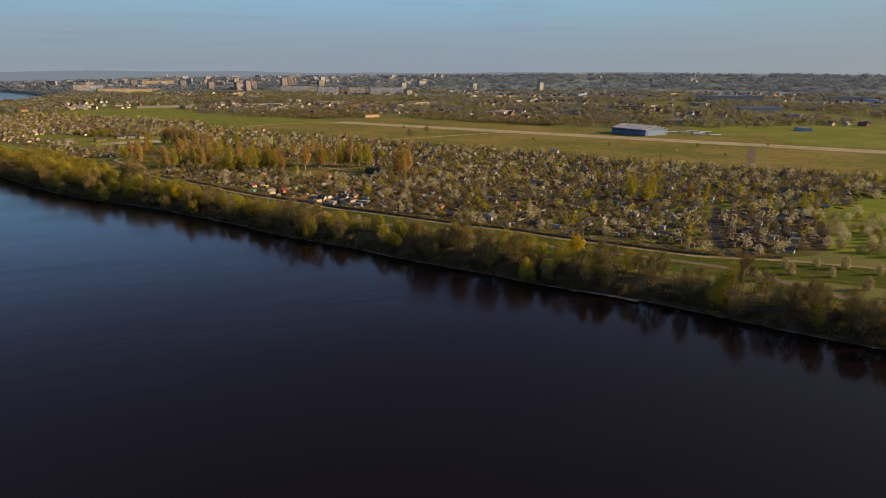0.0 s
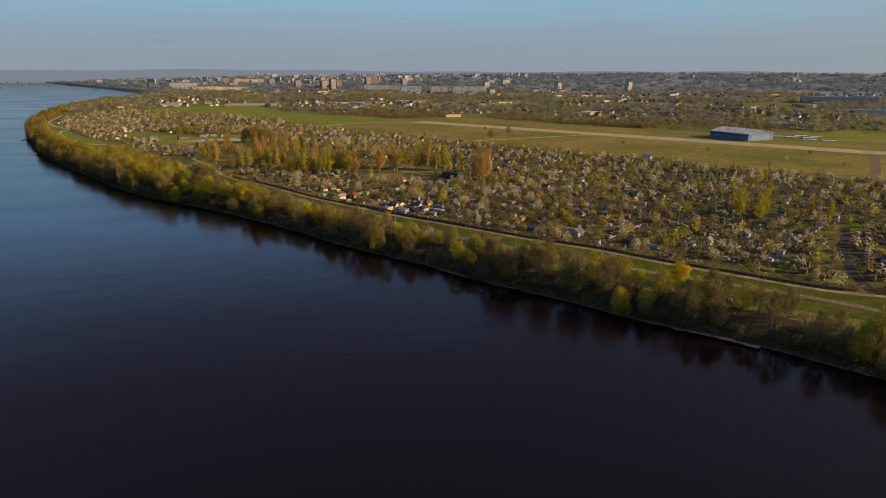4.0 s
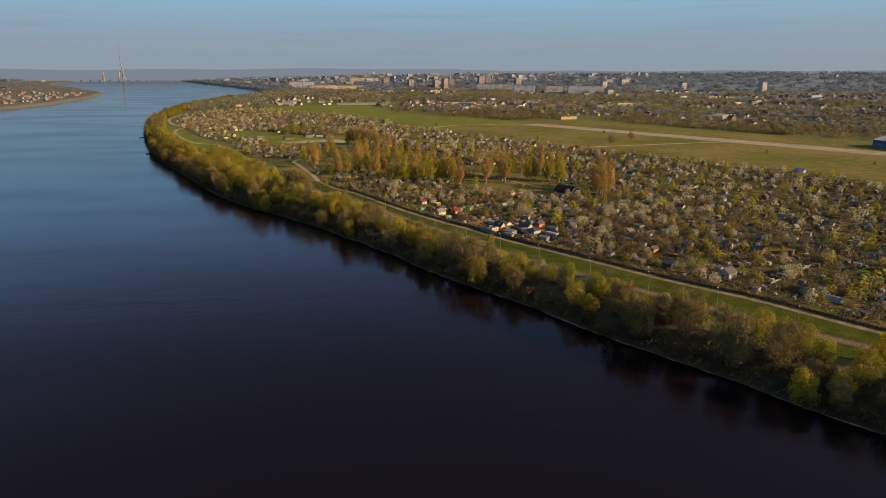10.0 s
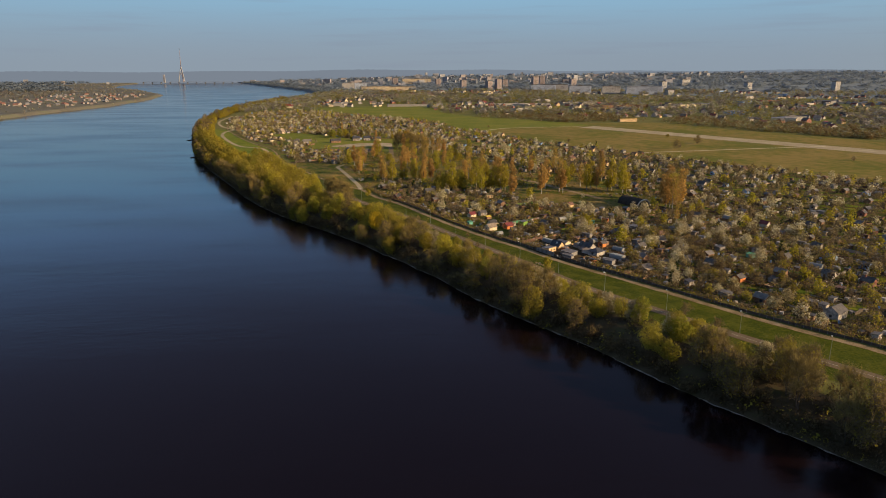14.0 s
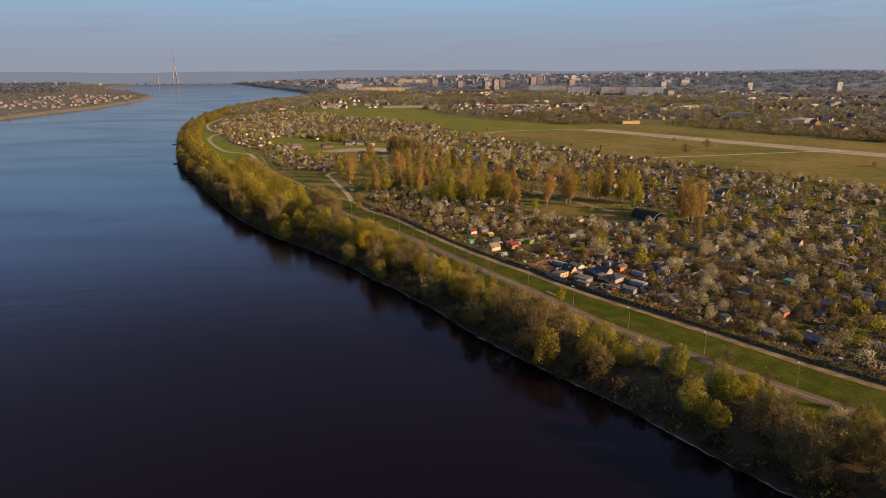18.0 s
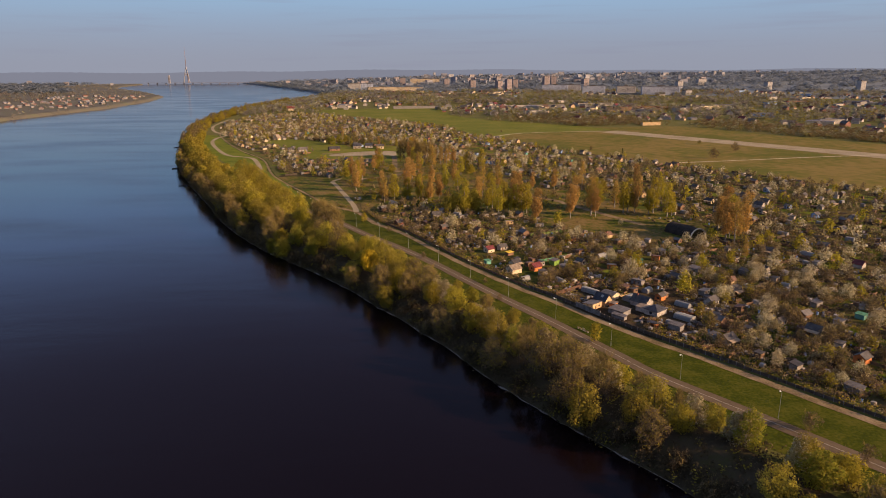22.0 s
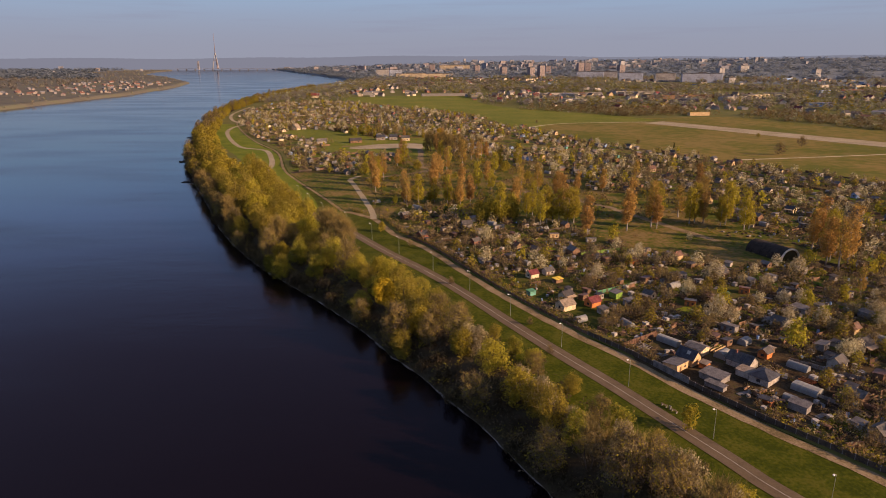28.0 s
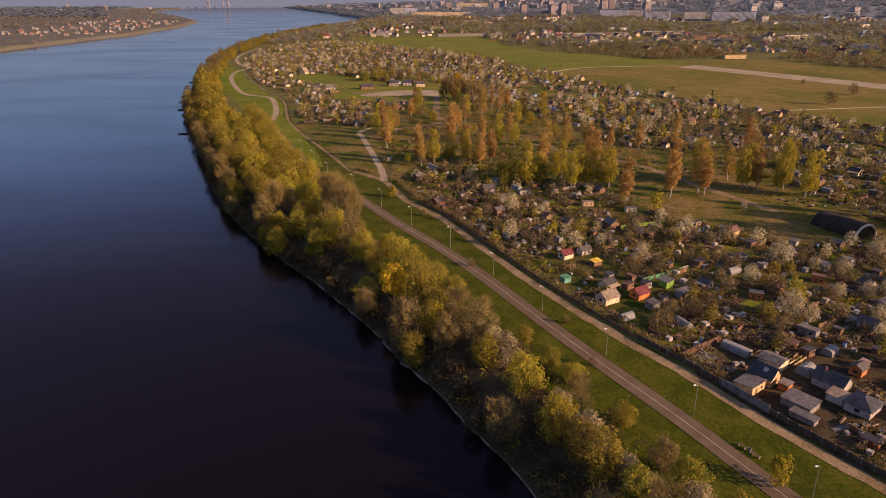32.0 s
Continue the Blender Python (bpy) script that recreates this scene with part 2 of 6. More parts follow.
water_mat = material("dark_river_water", ((0.0041, 0.0018, 0.0023), (0.0047, 0.0022, 0.0027)), scale=0.01, rough=0.10, spec=0.145)
nt = water_mat.node_tree
wb = nt.nodes["Principled BSDF"]
wb.inputs["IOR"].default_value = 1.333
wc, wm = nt.nodes.new("ShaderNodeTexCoord"), nt.nodes.new("ShaderNodeMapping")
wm.inputs["Rotation"].default_value = (0, 0, radians(-24))
wm.inputs["Scale"].default_value = (0.32, 1.0, 1.0)
nt.links.new(wc.outputs["Object"], wm.inputs[0])


def waves(size, detail):
    w = nt.nodes.new("ShaderNodeTexNoise")
    w.inputs["Scale"].default_value, w.inputs["Detail"].default_value = size, detail
    nt.links.new(wm.outputs[0], w.inputs["Vector"])
    return w.outputs["Fac"]


def between(value, a, b, lo, hi):
    r = nt.nodes.new("ShaderNodeMapRange")
    for k, v in zip((1, 2, 3, 4), (a, b, lo, hi)):
        r.inputs[k].default_value = v
    nt.links.new(value, r.inputs[0])
    return r.outputs[0]


# ruffled and calm patches drawn out by the current, wavelets and ripples on them
drift = waves(0.016, 5)
nt.links.new(between(drift, 0.4, 0.64, 0.10, 0.20), wb.inputs["Roughness"])
normal = None
for size, reach, lo, hi in ((0.06, 2.0, 0.015, 0.11), (0.55, 0.3, 0.03, 0.22)):
    b = nt.nodes.new("ShaderNodeBump")
    b.inputs["Distance"].default_value = reach
    nt.links.new(between(drift, 0.38, 0.66, lo, hi), b.inputs["Strength"])
    nt.links.new(waves(size, 4), b.inputs["Height"])
    if normal:
        nt.links.new(normal, b.inputs["Normal"])
    normal = b.outputs[0]
nt.links.new(normal, wb.inputs["Normal"])

# ---- mesh tools: everything is built of four-cornered faces, arrays of shape (n, 4, 3) ----


def mesh_of(name, pieces):
    """One mesh from pairs of faces and material."""
    pieces = [(np.asarray(v, float).reshape(-1, 4, 3), m) for v, m in pieces if len(v)]
    v = np.concatenate([p for p, _ in pieces])
    me = bpy.data.meshes.new(name)
    n = len(v)
    me.vertices.add(4 * n)
    me.vertices.foreach_set("co", v.astype(np.float32).ravel())
    me.loops.add(4 * n)
    me.loops.foreach_set("vertex_index", np.arange(4 * n, dtype=np.int32))
    me.polygons.add(n)
    me.polygons.foreach_set("loop_start", np.arange(0, 4 * n, 4, dtype=np.int32))
    slots = list(dict.fromkeys(m for _, m in pieces))
    for m in slots:
        me.materials.append(m)
    me.polygons.foreach_set("material_index", np.concatenate([np.full(len(p), slots.index(m), np.int32) for p, m in pieces]))
    me.update(calc_edges=True)
    return me


def box(x0, x1, y0, y1, z0, z1):
    a, b, c, d = (x0, y0, z0), (x1, y0, z0), (x1, y1, z0), (x0, y1, z0)
    e, f, g, h = (x0, y0, z1), (x1, y0, z1), (x1, y1, z1), (x0, y1, z1)
    return np.array([(a, d, c, b), (e, f, g, h), (a, b, f, e), (b, c, g, f), (c, d, h, g), (d, a, e, h)], float)


def tube(p, q, r0, r1, n=6):
    p, q = np.array(p, float), np.array(q, float)
    w = (q - p) / np.linalg.norm(q - p)
    s = np.cross(w, (0.31, 0.93, 0.2))
    s /= np.linalg.norm(s)
    u = np.cross(w, s)
    ring = [(math.cos(2 * math.pi * k / n), math.sin(2 * math.pi * k / n)) for k in range(n + 1)]
    lo = [p + r0 * (c * s + d * u) for c, d in ring]
    hi = [q + r1 * (c * s + d * u) for c, d in ring]
    return np.array([(lo[k], lo[k + 1], hi[k + 1], hi[k]) for k in range(n)])


def slab(corners, thick):
    """A plate: four corners, thickened downwards."""
    t = np.array(corners, float)
    b = t - (0, 0, thick)
    out = [t, b[::-1]]
    for k in range(4):
        j = (k + 1) % 4
        out.append(np.array([b[k], b[j], t[j], t[k]]))
    return np.array(out)


def join(*some):
    return np.concatenate([np.asarray(s, float).reshape(-1, 4, 3) for s in some])


def moved(v, x, y, z, turn=0.0, size=1.0, tall=None):
    c, s = math.cos(turn), math.sin(turn)
    w = np.asarray(v) * (size, size, size if tall is None else tall)
    return np.stack([c * w[..., 0] - s * w[..., 1] + x, s * w[..., 0] + c * w[..., 1] + y, w[..., 2] + z], -1)


def part(name, v, mat, parent, label=""):
    ob = new(name, mesh_of(name, v if isinstance(v, list) else [(v, mat)]))
    ob.parent = parent
    return tagged(ob, label)


def stuff(name, pieces, label, category, kind="stuff"):
    return tagged(new(name, mesh_of(name, pieces)), label, category, kind=kind)


def setting(name, pieces, label, category):
    return stuff(name, pieces, label, category, "structure")


class Kind:
    """A kind of thing: its parts, built once and then copied to each place."""

    def __init__(self, name, label, category, group, parts):
        self.name, self.tags, self.parts, self.first = name, (label, category, group), parts, None

    def put(self, x, y, z, turn=0.0, size=1.0, tall=None, label=""):
        m = Matrix.Translation((x, y, z)) @ Matrix.Rotation(turn, 4, "Z") @ Matrix.Diagonal((size, size, size if tall is None else tall, 1))
        if self.first is None:
            ob = self.first = tagged(new(self.name), *self.tags)
            made = {}
            for name, v, mat, *note in self.parts:
                under, _, own = name.rpartition("/")
                made[own] = part(own, v, mat, made[under] if under else ob, *note)
            ob.matrix_basis = m
            self.base = m
            self.first_scale = ob.scale.copy()
        else:
            ob = copy_thing(self.first, m)
            ob.matrix_basis = m
        if label:
            ob["label"] = label
        return ob

    def faces(self, x, y, z, turn=0.0, size=1.0, tall=None):
        return [(moved(p[1], x, y, z, turn, size, tall), p[2]) for p in self.parts]


def gather(name, many, label, category):
    """Joins face lists by material into one object."""
    by = {}
    for pieces in many:
        for v, m in pieces:
            by.setdefault(m, []).append(np.asarray(v).reshape(-1, 4, 3))
    return stuff(name, [(np.concatenate(v), m) for m, v in by.items()], label, category)


def inside(x, y, poly):
    hit, j = False, len(poly) - 1
    for i in range(len(poly)):
        (xi, yi), (xj, yj) = poly[i], poly[j]
        if (yi > y) != (yj > y) and x < (xj - xi) * (y - yi) / (yj - yi) + xi:
            hit = not hit
        j = i
    return hit


def resample(line, step):
    """Points and unit ways along a line of places, rounded off at its corners."""
    p = np.array(line, float)
    q = [p[0]]
    for k in range(len(p) - 1):
        a, b, c, d = p[max(k - 1, 0)], p[k], p[k + 1], p[min(k + 2, len(p) - 1)]
        n = max(2, int(np.linalg.norm(c - b) / 4))
        for t in np.linspace(0, 1, n + 1)[1:]:
            q.append(0.5 * (2 * b + (c - a) * t + (2 * a - 5 * b + 4 * c - d) * t**2 + (3 * b - a - 3 * c + d) * t**3))
    q = np.array(q)
    s = np.r_[0, np.cumsum(np.linalg.norm(np.diff(q, axis=0), axis=1))]
    at = np.arange(0, s[-1], step)
    out = np.stack([np.interp(at, s, q[:, 0]), np.interp(at, s, q[:, 1])], 1)
    way = np.gradient(out, axis=0)
    return out, way / np.linalg.norm(way, axis=1)[:, None]


def near_line(x, y, line):
    """How far a place lies from a line of places."""
    best = 1e9
    for (ax, ay), (bx, by) in zip(line, line[1:]):
        dx, dy = bx - ax, by - ay
        t = max(0.0, min(1.0, ((x - ax) * dx + (y - ay) * dy) / (dx * dx + dy * dy)))
        best = min(best, math.hypot(x - ax - t * dx, y - ay - t * dy))
    return best


def ribbon(line, width, z, step=6.0, shift=0.0, ragged=0.0, rng=None):
    p, w = resample(line, step)
    nrm = np.stack([w[:, 1], -w[:, 0]], 1)   # to the right of the way
    wob = (rng.normal(0, ragged, (len(p), 2)) if rng is not None else np.zeros((len(p), 2)))
    lo = p + nrm * (shift - width / 2 + wob[:, :1])
    hi = p + nrm * (shift + width / 2 + wob[:, 1:])
    lo, hi = np.c_[lo, np.full(len(p), z)], np.c_[hi, np.full(len(p), z)]
    return np.stack([hi[:-1], hi[1:], lo[1:], lo[:-1]], 1)


def sheet(poly, z):
    """A flat patch of ground with an uneven outline, cut into four-cornered faces."""
    from mathutils.geometry import tessellate_polygon
    pts, _ = resample(list(poly) + [poly[0]], 9.0)
    g = np.random.default_rng(len(poly))
    pts = pts + g.normal(0, 0.8, pts.shape)
    v = [Vector((x, y, 0)) for x, y in pts]
    out = []
    for tri in tessellate_polygon([v]):
        a, b, c = (np.array((pts[i][0], pts[i][1], z)) for i in tri)
        if np.cross(b - a, c - a)[2] < 0:
            b, c = c, b
        m = (a + b + c) / 3
        ab, bc, ca = (a + b) / 2, (b + c) / 2, (c + a) / 2
        out += [(a, ab, m, ca), (b, bc, m, ab), (c, ca, m, bc)]
    return np.array(out)

# ---- the plan: lines and areas of the place, in metres ----
LAND = 6.0
FAR = 4690.0
SHORELINE = [(2750, -3790), (1500, -2000), (800, -1050), (500, -620), (360, -400), (260, -250), (215, -180), (187, -139), (171, -114),
             (157, -88), (143, -63), (130, -47), (115, -27), (104, -8), (91, 11), (74, 36), (57, 67), (37, 96), (20, 124), (9, 147),
             (0, 162), (-8, 176), (-17, 189), (-28, 208), (-47, 235), (-65, 258), (-88, 289), (-120, 345), (-150, 412), (-188, 494),
             (-229, 590), (-288, 777), (-333, 959), (-364, 1179), (-375, 1457), (-350, 1810), (-297, 2309), (-320, 2450),
             (-504, 2988), (-753, 3610), (-969, 4179), (-1130, 4550)]
PATH = [(300, -260), (235, -180), (215, -135), (206, -95), (200, -62), (187, -41), (168, -18), (150, 2), (130, 27), (107, 57), (85, 88),
        (68, 112), (62, 124), (54, 140), (45, 158), (34, 178), (21, 203), (8, 229), (-6, 254), (-26, 285), (-43, 314), (-56, 333),
        (-70, 354), (-100, 420), (-125, 480), (-133, 505), (-139, 541), (-157, 600), (-169, 619), (-192, 636), (-221, 698),
        (-246, 768), (-254, 817), (-252, 853), (-285, 915), (-313, 1012), (-325, 1150)]
ROAD = [(420, -240), (330, -150), (260, -85), (235, -61), (202, -38), (179, -8), (161, 16), (143, 45), (121, 72), (100, 102), (85, 124), (76, 136),
        (66, 151), (59, 163), (51, 177), (41, 192), (23, 224), (7, 257), (-8, 289), (-24, 314), (-37, 345), (-56, 364), (-77, 409),
        (-101, 458), (-121, 505), (-149, 600), (-187, 673), (-225, 760), (-262, 860), (-285, 960)]
FORK_MEADOW = [(-38, 350), (-56, 370), (-76, 412), (-98, 460), (-112, 490), (-68, 480), (-52, 440), (-42, 400)]
FORK = [(-37, 345), (-39, 360), (-49, 401), (-61, 447), (-65, 463), (-58, 480)]
GROVE_LANE = [(-55, 468), (-30, 480), (-8, 505), (-17, 519), (-21, 618), (-33, 650), (-73, 643), (-100, 640)]
BUNKER_LANE = [(40, 430), (82, 387), (94, 372), (115, 326), (129, 297)]
DARK_LANE = [(217, -42), (229, -23), (244, -6), (262, 14), (284, 32), (305, 52)]
RUNWAY = [(270, 865), (455, 590), (714, 205), (1080, -340)]
TAXIWAY = [(472, 176), (614, 299)]
FIELD_PATH = [(94, 790), (150, 850), (268, 868)]
FIELD_PATH_B = [(236, 545), (316, 560), (393, 576), (470, 588)]
ALLOTMENTS = [(215, -45), (185, -2), (150, 48), (105, 108), (72, 155), (48, 195), (14, 255), (-8, 300), (-28, 345), (-50, 372), (-72, 415),
              (-96, 463), (-116, 508), (-143, 603), (-180, 680), (-235, 770), (-262, 860), (-290, 960), (-310, 1060), (-300, 1250),
              (-200, 1300), (-55, 1110), (29, 1000), (94, 821), (148, 667), (212, 564), (276, 477), (369, 325), (413, 243), (459, 181),
              (541, 94), (480, 40), (400, 20), (335, 5), (268, -55)]
GROVE = [(-32, 340), (-45, 428), (-65, 490), (-17, 623), (38, 563), (93, 421), (155, 414), (152, 337), (168, 264), (118, 263), (85, 290),
         (62, 328), (23, 346), (-17, 380)]
SPURS = ((-183, 490, 10, 203), (-224, 588, 8, 200), (-283, 768, 9, 196))
NORTH_LOT = [(-112, 606), (-108, 688), (-40, 702), (-12, 700), (6, 610), (-6, 566), (-60, 590)]
MEADOW = [(-180, 745), (-172, 795), (-122, 772), (-72, 704), (-62, 660), (-110, 668)]
ORCHARD = [(262, 2), (300, 44), (335, 42), (480, 38), (600, -60), (700, -400), (420, -270), (285, -95)]
AIRFIELD = [(94, 821), (148, 667), (212, 564), (276, 477), (369, 325), (413, 243), (459, 181), (541, 94), (900, -300), (1250, -420), (760, 330),
            (640, 520), (560, 640), (470, 790), (400, 930), (250, 935), (111, 1085), (40, 1200), (35, 1010)]
GREEN_FIELD = [(-193, 1411), (43, 1480), (70, 1230), (120, 1110), (260, 940), (270, 880), (150, 852), (94, 790), (40, 1010), (-50, 1130), (-190, 1310)]
LEFT_SHORE = [(-900, -4500), (-860, -2500), (-800, -900), (-780, 300), (-775, 800), (-765, 1172), (-760, 1375), (-743, 1625), (-784, 2018), (-860, 2342),
              (-1133, 2865), (-1438, 3322), (-1600, 3800), (-1680, 4300)]
BANK = ((0, -0.9), (1.2, 0.12), (3.5, 0.9), (8, 3.2), (13, 5.2), (19, LAND), (40, LAND))


def rise(x, y):
    """Far ground is lifted to fit the camera's horizon, but not beside the river."""
    far = math.hypot(x, y)
    if far < 2100:
        return 0.0
    shore = min(near_line(x, y, SHORELINE[35:]), near_line(x, y, LEFT_SHORE[7:]))
    lift = np.interp(math.degrees(math.atan2(x, y)), (-20, -8, 12, 35, 70), (5, 22, 40, 62, 68))
    return float(lift) * ((far - 2100) / 2590) ** 1.2 * min(1.0, shore / 1100)


def bank_height(d):
    return float(np.interp(d, [b[0] for b in BANK], [b[1] for b in BANK]))


def land_sheet(line, turn, a0, a1, steps):
    """Ground from a waterline up its bank and on to the horizon; turn: 1 where the land lies to the right of the line."""
    p = np.array(line, float)
    q, w = [], []
    for k in range(len(p) - 1):
        n = 3 if np.linalg.norm(p[k + 1] - p[k]) < 400 else 1
        for t in np.linspace(0, 1, n, endpoint=False):
            q.append(p[k] * (1 - t) + p[k + 1] * t)
    q.append(p[-1])
    q = np.array(q)
    w = np.gradient(q, axis=0)
    w /= np.linalg.norm(w, axis=1)[:, None]
    nrm = np.stack([w[:, 1], -w[:, 0]], 1) * turn
    rows = [np.c_[q + nrm * d, np.full(len(q), z)] for d, z in BANK]
    ang = np.radians(np.linspace(a0, a1, len(q)))
    end = np.stack([np.cos(ang), np.sin(ang)], 1) * FAR
    start = rows[-1][:, :2]
    for f in steps:
        xy = start * (1 - f) + end * f
        rows.append(np.c_[xy, [LAND + rise(x, y) for x, y in xy]])
    out = []
    for a, b in zip(rows, rows[1:]):
        f = np.stack([a[:-1], b[:-1], b[1:], a[1:]], 1)
        out.append(f if turn < 0 else f[:, ::-1])
    return len(BANK) - 1, out


STEPS = (0.04, 0.1, 0.2, 0.3, 0.42, 0.54, 0.64, 0.74, 0.84, 0.92, 1.0)
nb, faces = land_sheet(SHORELINE, 1, -54, 103.8, STEPS)
bank = np.concatenate(faces[:nb - 1])
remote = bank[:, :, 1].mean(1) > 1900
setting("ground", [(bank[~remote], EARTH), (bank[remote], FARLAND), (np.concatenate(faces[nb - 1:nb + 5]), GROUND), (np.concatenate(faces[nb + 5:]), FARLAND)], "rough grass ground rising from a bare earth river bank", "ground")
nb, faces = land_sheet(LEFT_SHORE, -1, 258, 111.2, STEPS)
setting("ground_far_bank", [(np.concatenate(faces[:nb + 5]), FARBANK), (np.concatenate(faces[nb + 5:]), FARLAND)], "low grassy ground of the opposite river bank, dulled with haze in its colour", "ground")
ring = np.radians(np.linspace(0, 360, 97))
disc = np.stack([np.cos(ring) * FAR, np.sin(ring) * FAR, 0 * ring], 1)
setting("water", [(np.array([(disc[k], disc[k + 1], disc[k + 2], (0, 0, 0)) for k in range(0, 96, 2)]), water_mat)], "wide dark river with a faintly rippled surface", "river")

# rim of the country far behind everything else, haze put in as emission
HAZE = bpy.data.materials.new("glowing_haze")
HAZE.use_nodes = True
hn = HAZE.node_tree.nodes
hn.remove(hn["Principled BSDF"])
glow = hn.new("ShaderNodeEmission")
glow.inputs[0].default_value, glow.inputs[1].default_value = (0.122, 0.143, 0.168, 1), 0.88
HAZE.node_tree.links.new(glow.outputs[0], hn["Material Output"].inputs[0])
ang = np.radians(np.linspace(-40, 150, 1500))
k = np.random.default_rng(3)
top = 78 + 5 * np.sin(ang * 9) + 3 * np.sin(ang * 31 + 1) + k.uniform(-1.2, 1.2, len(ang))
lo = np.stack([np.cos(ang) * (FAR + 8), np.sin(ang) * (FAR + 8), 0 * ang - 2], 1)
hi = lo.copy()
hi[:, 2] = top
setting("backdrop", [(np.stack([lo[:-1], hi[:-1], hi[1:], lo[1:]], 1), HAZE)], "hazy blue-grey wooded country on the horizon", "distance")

rng = np.random.default_rng(5)
setting("allotment_ground", [(sheet(ALLOTMENTS, LAND + 0.03), SOIL)], "brown dug soil and patchy grass of the allotments", "ground")
setting("meadow_far_plots", [(sheet([(-132, 565), (-145, 603), (-182, 680), (-237, 770), (-264, 860), (-292, 960), (-308, 1060), (-298, 1250), (-200, 1296), (-57, 1106), (27, 998), (92, 821), (146, 667), (208, 566), (60, 560)], LAND + 0.045), DRY)], "tan and green grass between scattered far plots", "meadow")
setting("meadow_grove", [(sheet(GROVE, LAND + 0.06), DRY)], "dry brown and green meadow under birch trees", "meadow")
setting("meadow_fork", [(sheet(FORK_MEADOW, LAND + 0.07), DRY)], "brown and green grass between two gravel roads", "meadow")
setting("meadow_lot", [(sheet(NORTH_LOT, LAND + 0.065), FIELD_GREEN)], "grass round the sandy parking ground", "lawn")
setting("meadow_north", [(sheet(MEADOW, LAND + 0.06), FIELD_GREEN)], "fresh green lawn among the allotments", "lawn")
setting("orchard_lawn", [(sheet(ORCHARD, LAND + 0.05), LAWN)], "bright green lawn of an orchard", "lawn")
setting("airfield", [(sheet(AIRFIELD, LAND + 0.04), FIELD)], "wide yellow-green grass of a disused airfield", "field")
setting("field_north", [(sheet(GREEN_FIELD, LAND + 0.08), FIELD_GREEN)], "green grass field beyond the airfield", "field")
setting("runway_lawn", [(sheet([(690, 300), (740, 400), (700, 440), (760, 560), (860, 640), (1000, 560), (1350, 60), (1180, -250)], LAND + 0.05), FIELD_GREEN)], "green grass beyond the runway", "field")
setting("verge", [(ribbon([p for p in ROAD[1:27]], 34, LAND + 0.05, shift=-15, ragged=0.4, rng=rng), STRIP)], "green grass verge between the cycle path and the dirt road", "verge")
setting("verge_river_side", [(ribbon(PATH[2:25], 9, LAND + 0.06, shift=-7, ragged=0.9, rng=rng), STRIP)], "green grass edge between the cycle path and the bank trees", "verge")
setting("verge_bend", [(sheet([(-70, 372), (-98, 400), (-125, 455), (-155, 520), (-185, 590), (-235, 690), (-275, 790), (-290, 850), (-262, 850), (-225, 755), (-187, 668),
                               (-150, 598), (-122, 503), (-100, 455)], LAND + 0.07), LAWN)], "bright green slope beside the winding path", "verge")
setting("yard_ground", [(sheet([(60, 166), (66, 155), (80, 137), (108, 148), (122, 165), (105, 190), (88, 200), (66, 196), (54, 180)], LAND + 0.08), YARD)], "trodden dark soil of crowded yards", "yard")
setting("road", [(join(ribbon(ROAD[:22], 3.2, LAND + 0.12, 4, ragged=0.14, rng=rng), ribbon(ROAD[21:], 1.9, LAND + 0.118, 4, ragged=0.14, rng=rng)), DIRT)], "pale gravel road along the allotment fences", "road")
setting("cycle_path", [(ribbon(PATH[:26], 5.0, LAND + 0.14, 4), ASPHALT), (ribbon(PATH[25:], 4.4, LAND + 0.142, 4), CONCRETE)], "worn pale asphalt cycle path with a white middle line", "path")
setting("path_marking", [(ribbon(PATH[2:26], 0.13, LAND + 0.16, 4), LINE)], "worn white middle line of the cycle path", "road marking")
setting("side_road", [(ribbon(FORK, 3.4, LAND + 0.15, 4, ragged=0.14, rng=rng), CONCRETE)], "pale gravel side road turning inland", "road")
setting("grove_lane", [(ribbon(GROVE_LANE, 5.0, LAND + 0.11, 4, ragged=0.2, rng=rng), DIRT)], "pale sandy lane past the birches", "road")
setting("bunker_lane", [(ribbon(BUNKER_LANE, 4.6, LAND + 0.11, 4, ragged=0.3, rng=rng), DIRT)], "worn lane leading to the arched shelter", "road")
setting("dark_lane", [(ribbon(DARK_LANE, 4.4, LAND + 0.10, 5, ragged=0.2, rng=rng), DARKROAD)], "dark asphalt lane between allotments", "road")
setting("runway", [(ribbon(RUNWAY, 38, LAND + 0.10, 12), CONCRETE)], "old pale concrete runway", "runway")
setting("taxiway", [(ribbon(TAXIWAY, 8, LAND + 0.13, 8), ASPHALT)], "pale concrete taxiway crossing the grass", "runway")
setting("field_track", [(join(ribbon(FIELD_PATH, 3.5, LAND + 0.12, 6), ribbon(FIELD_PATH_B, 3.0, LAND + 0.12, 6)), TRACK)], "trodden pale tracks over the grass", "path")
setting("shore_foam", [(ribbon(SHORELINE[6:31], 0.4, 0.14, 3, shift=1.0, ragged=0.3, rng=rng), SHORE)], "thin pale line of foam and stones at the waterline", "shoreline")

# ---- trees ----


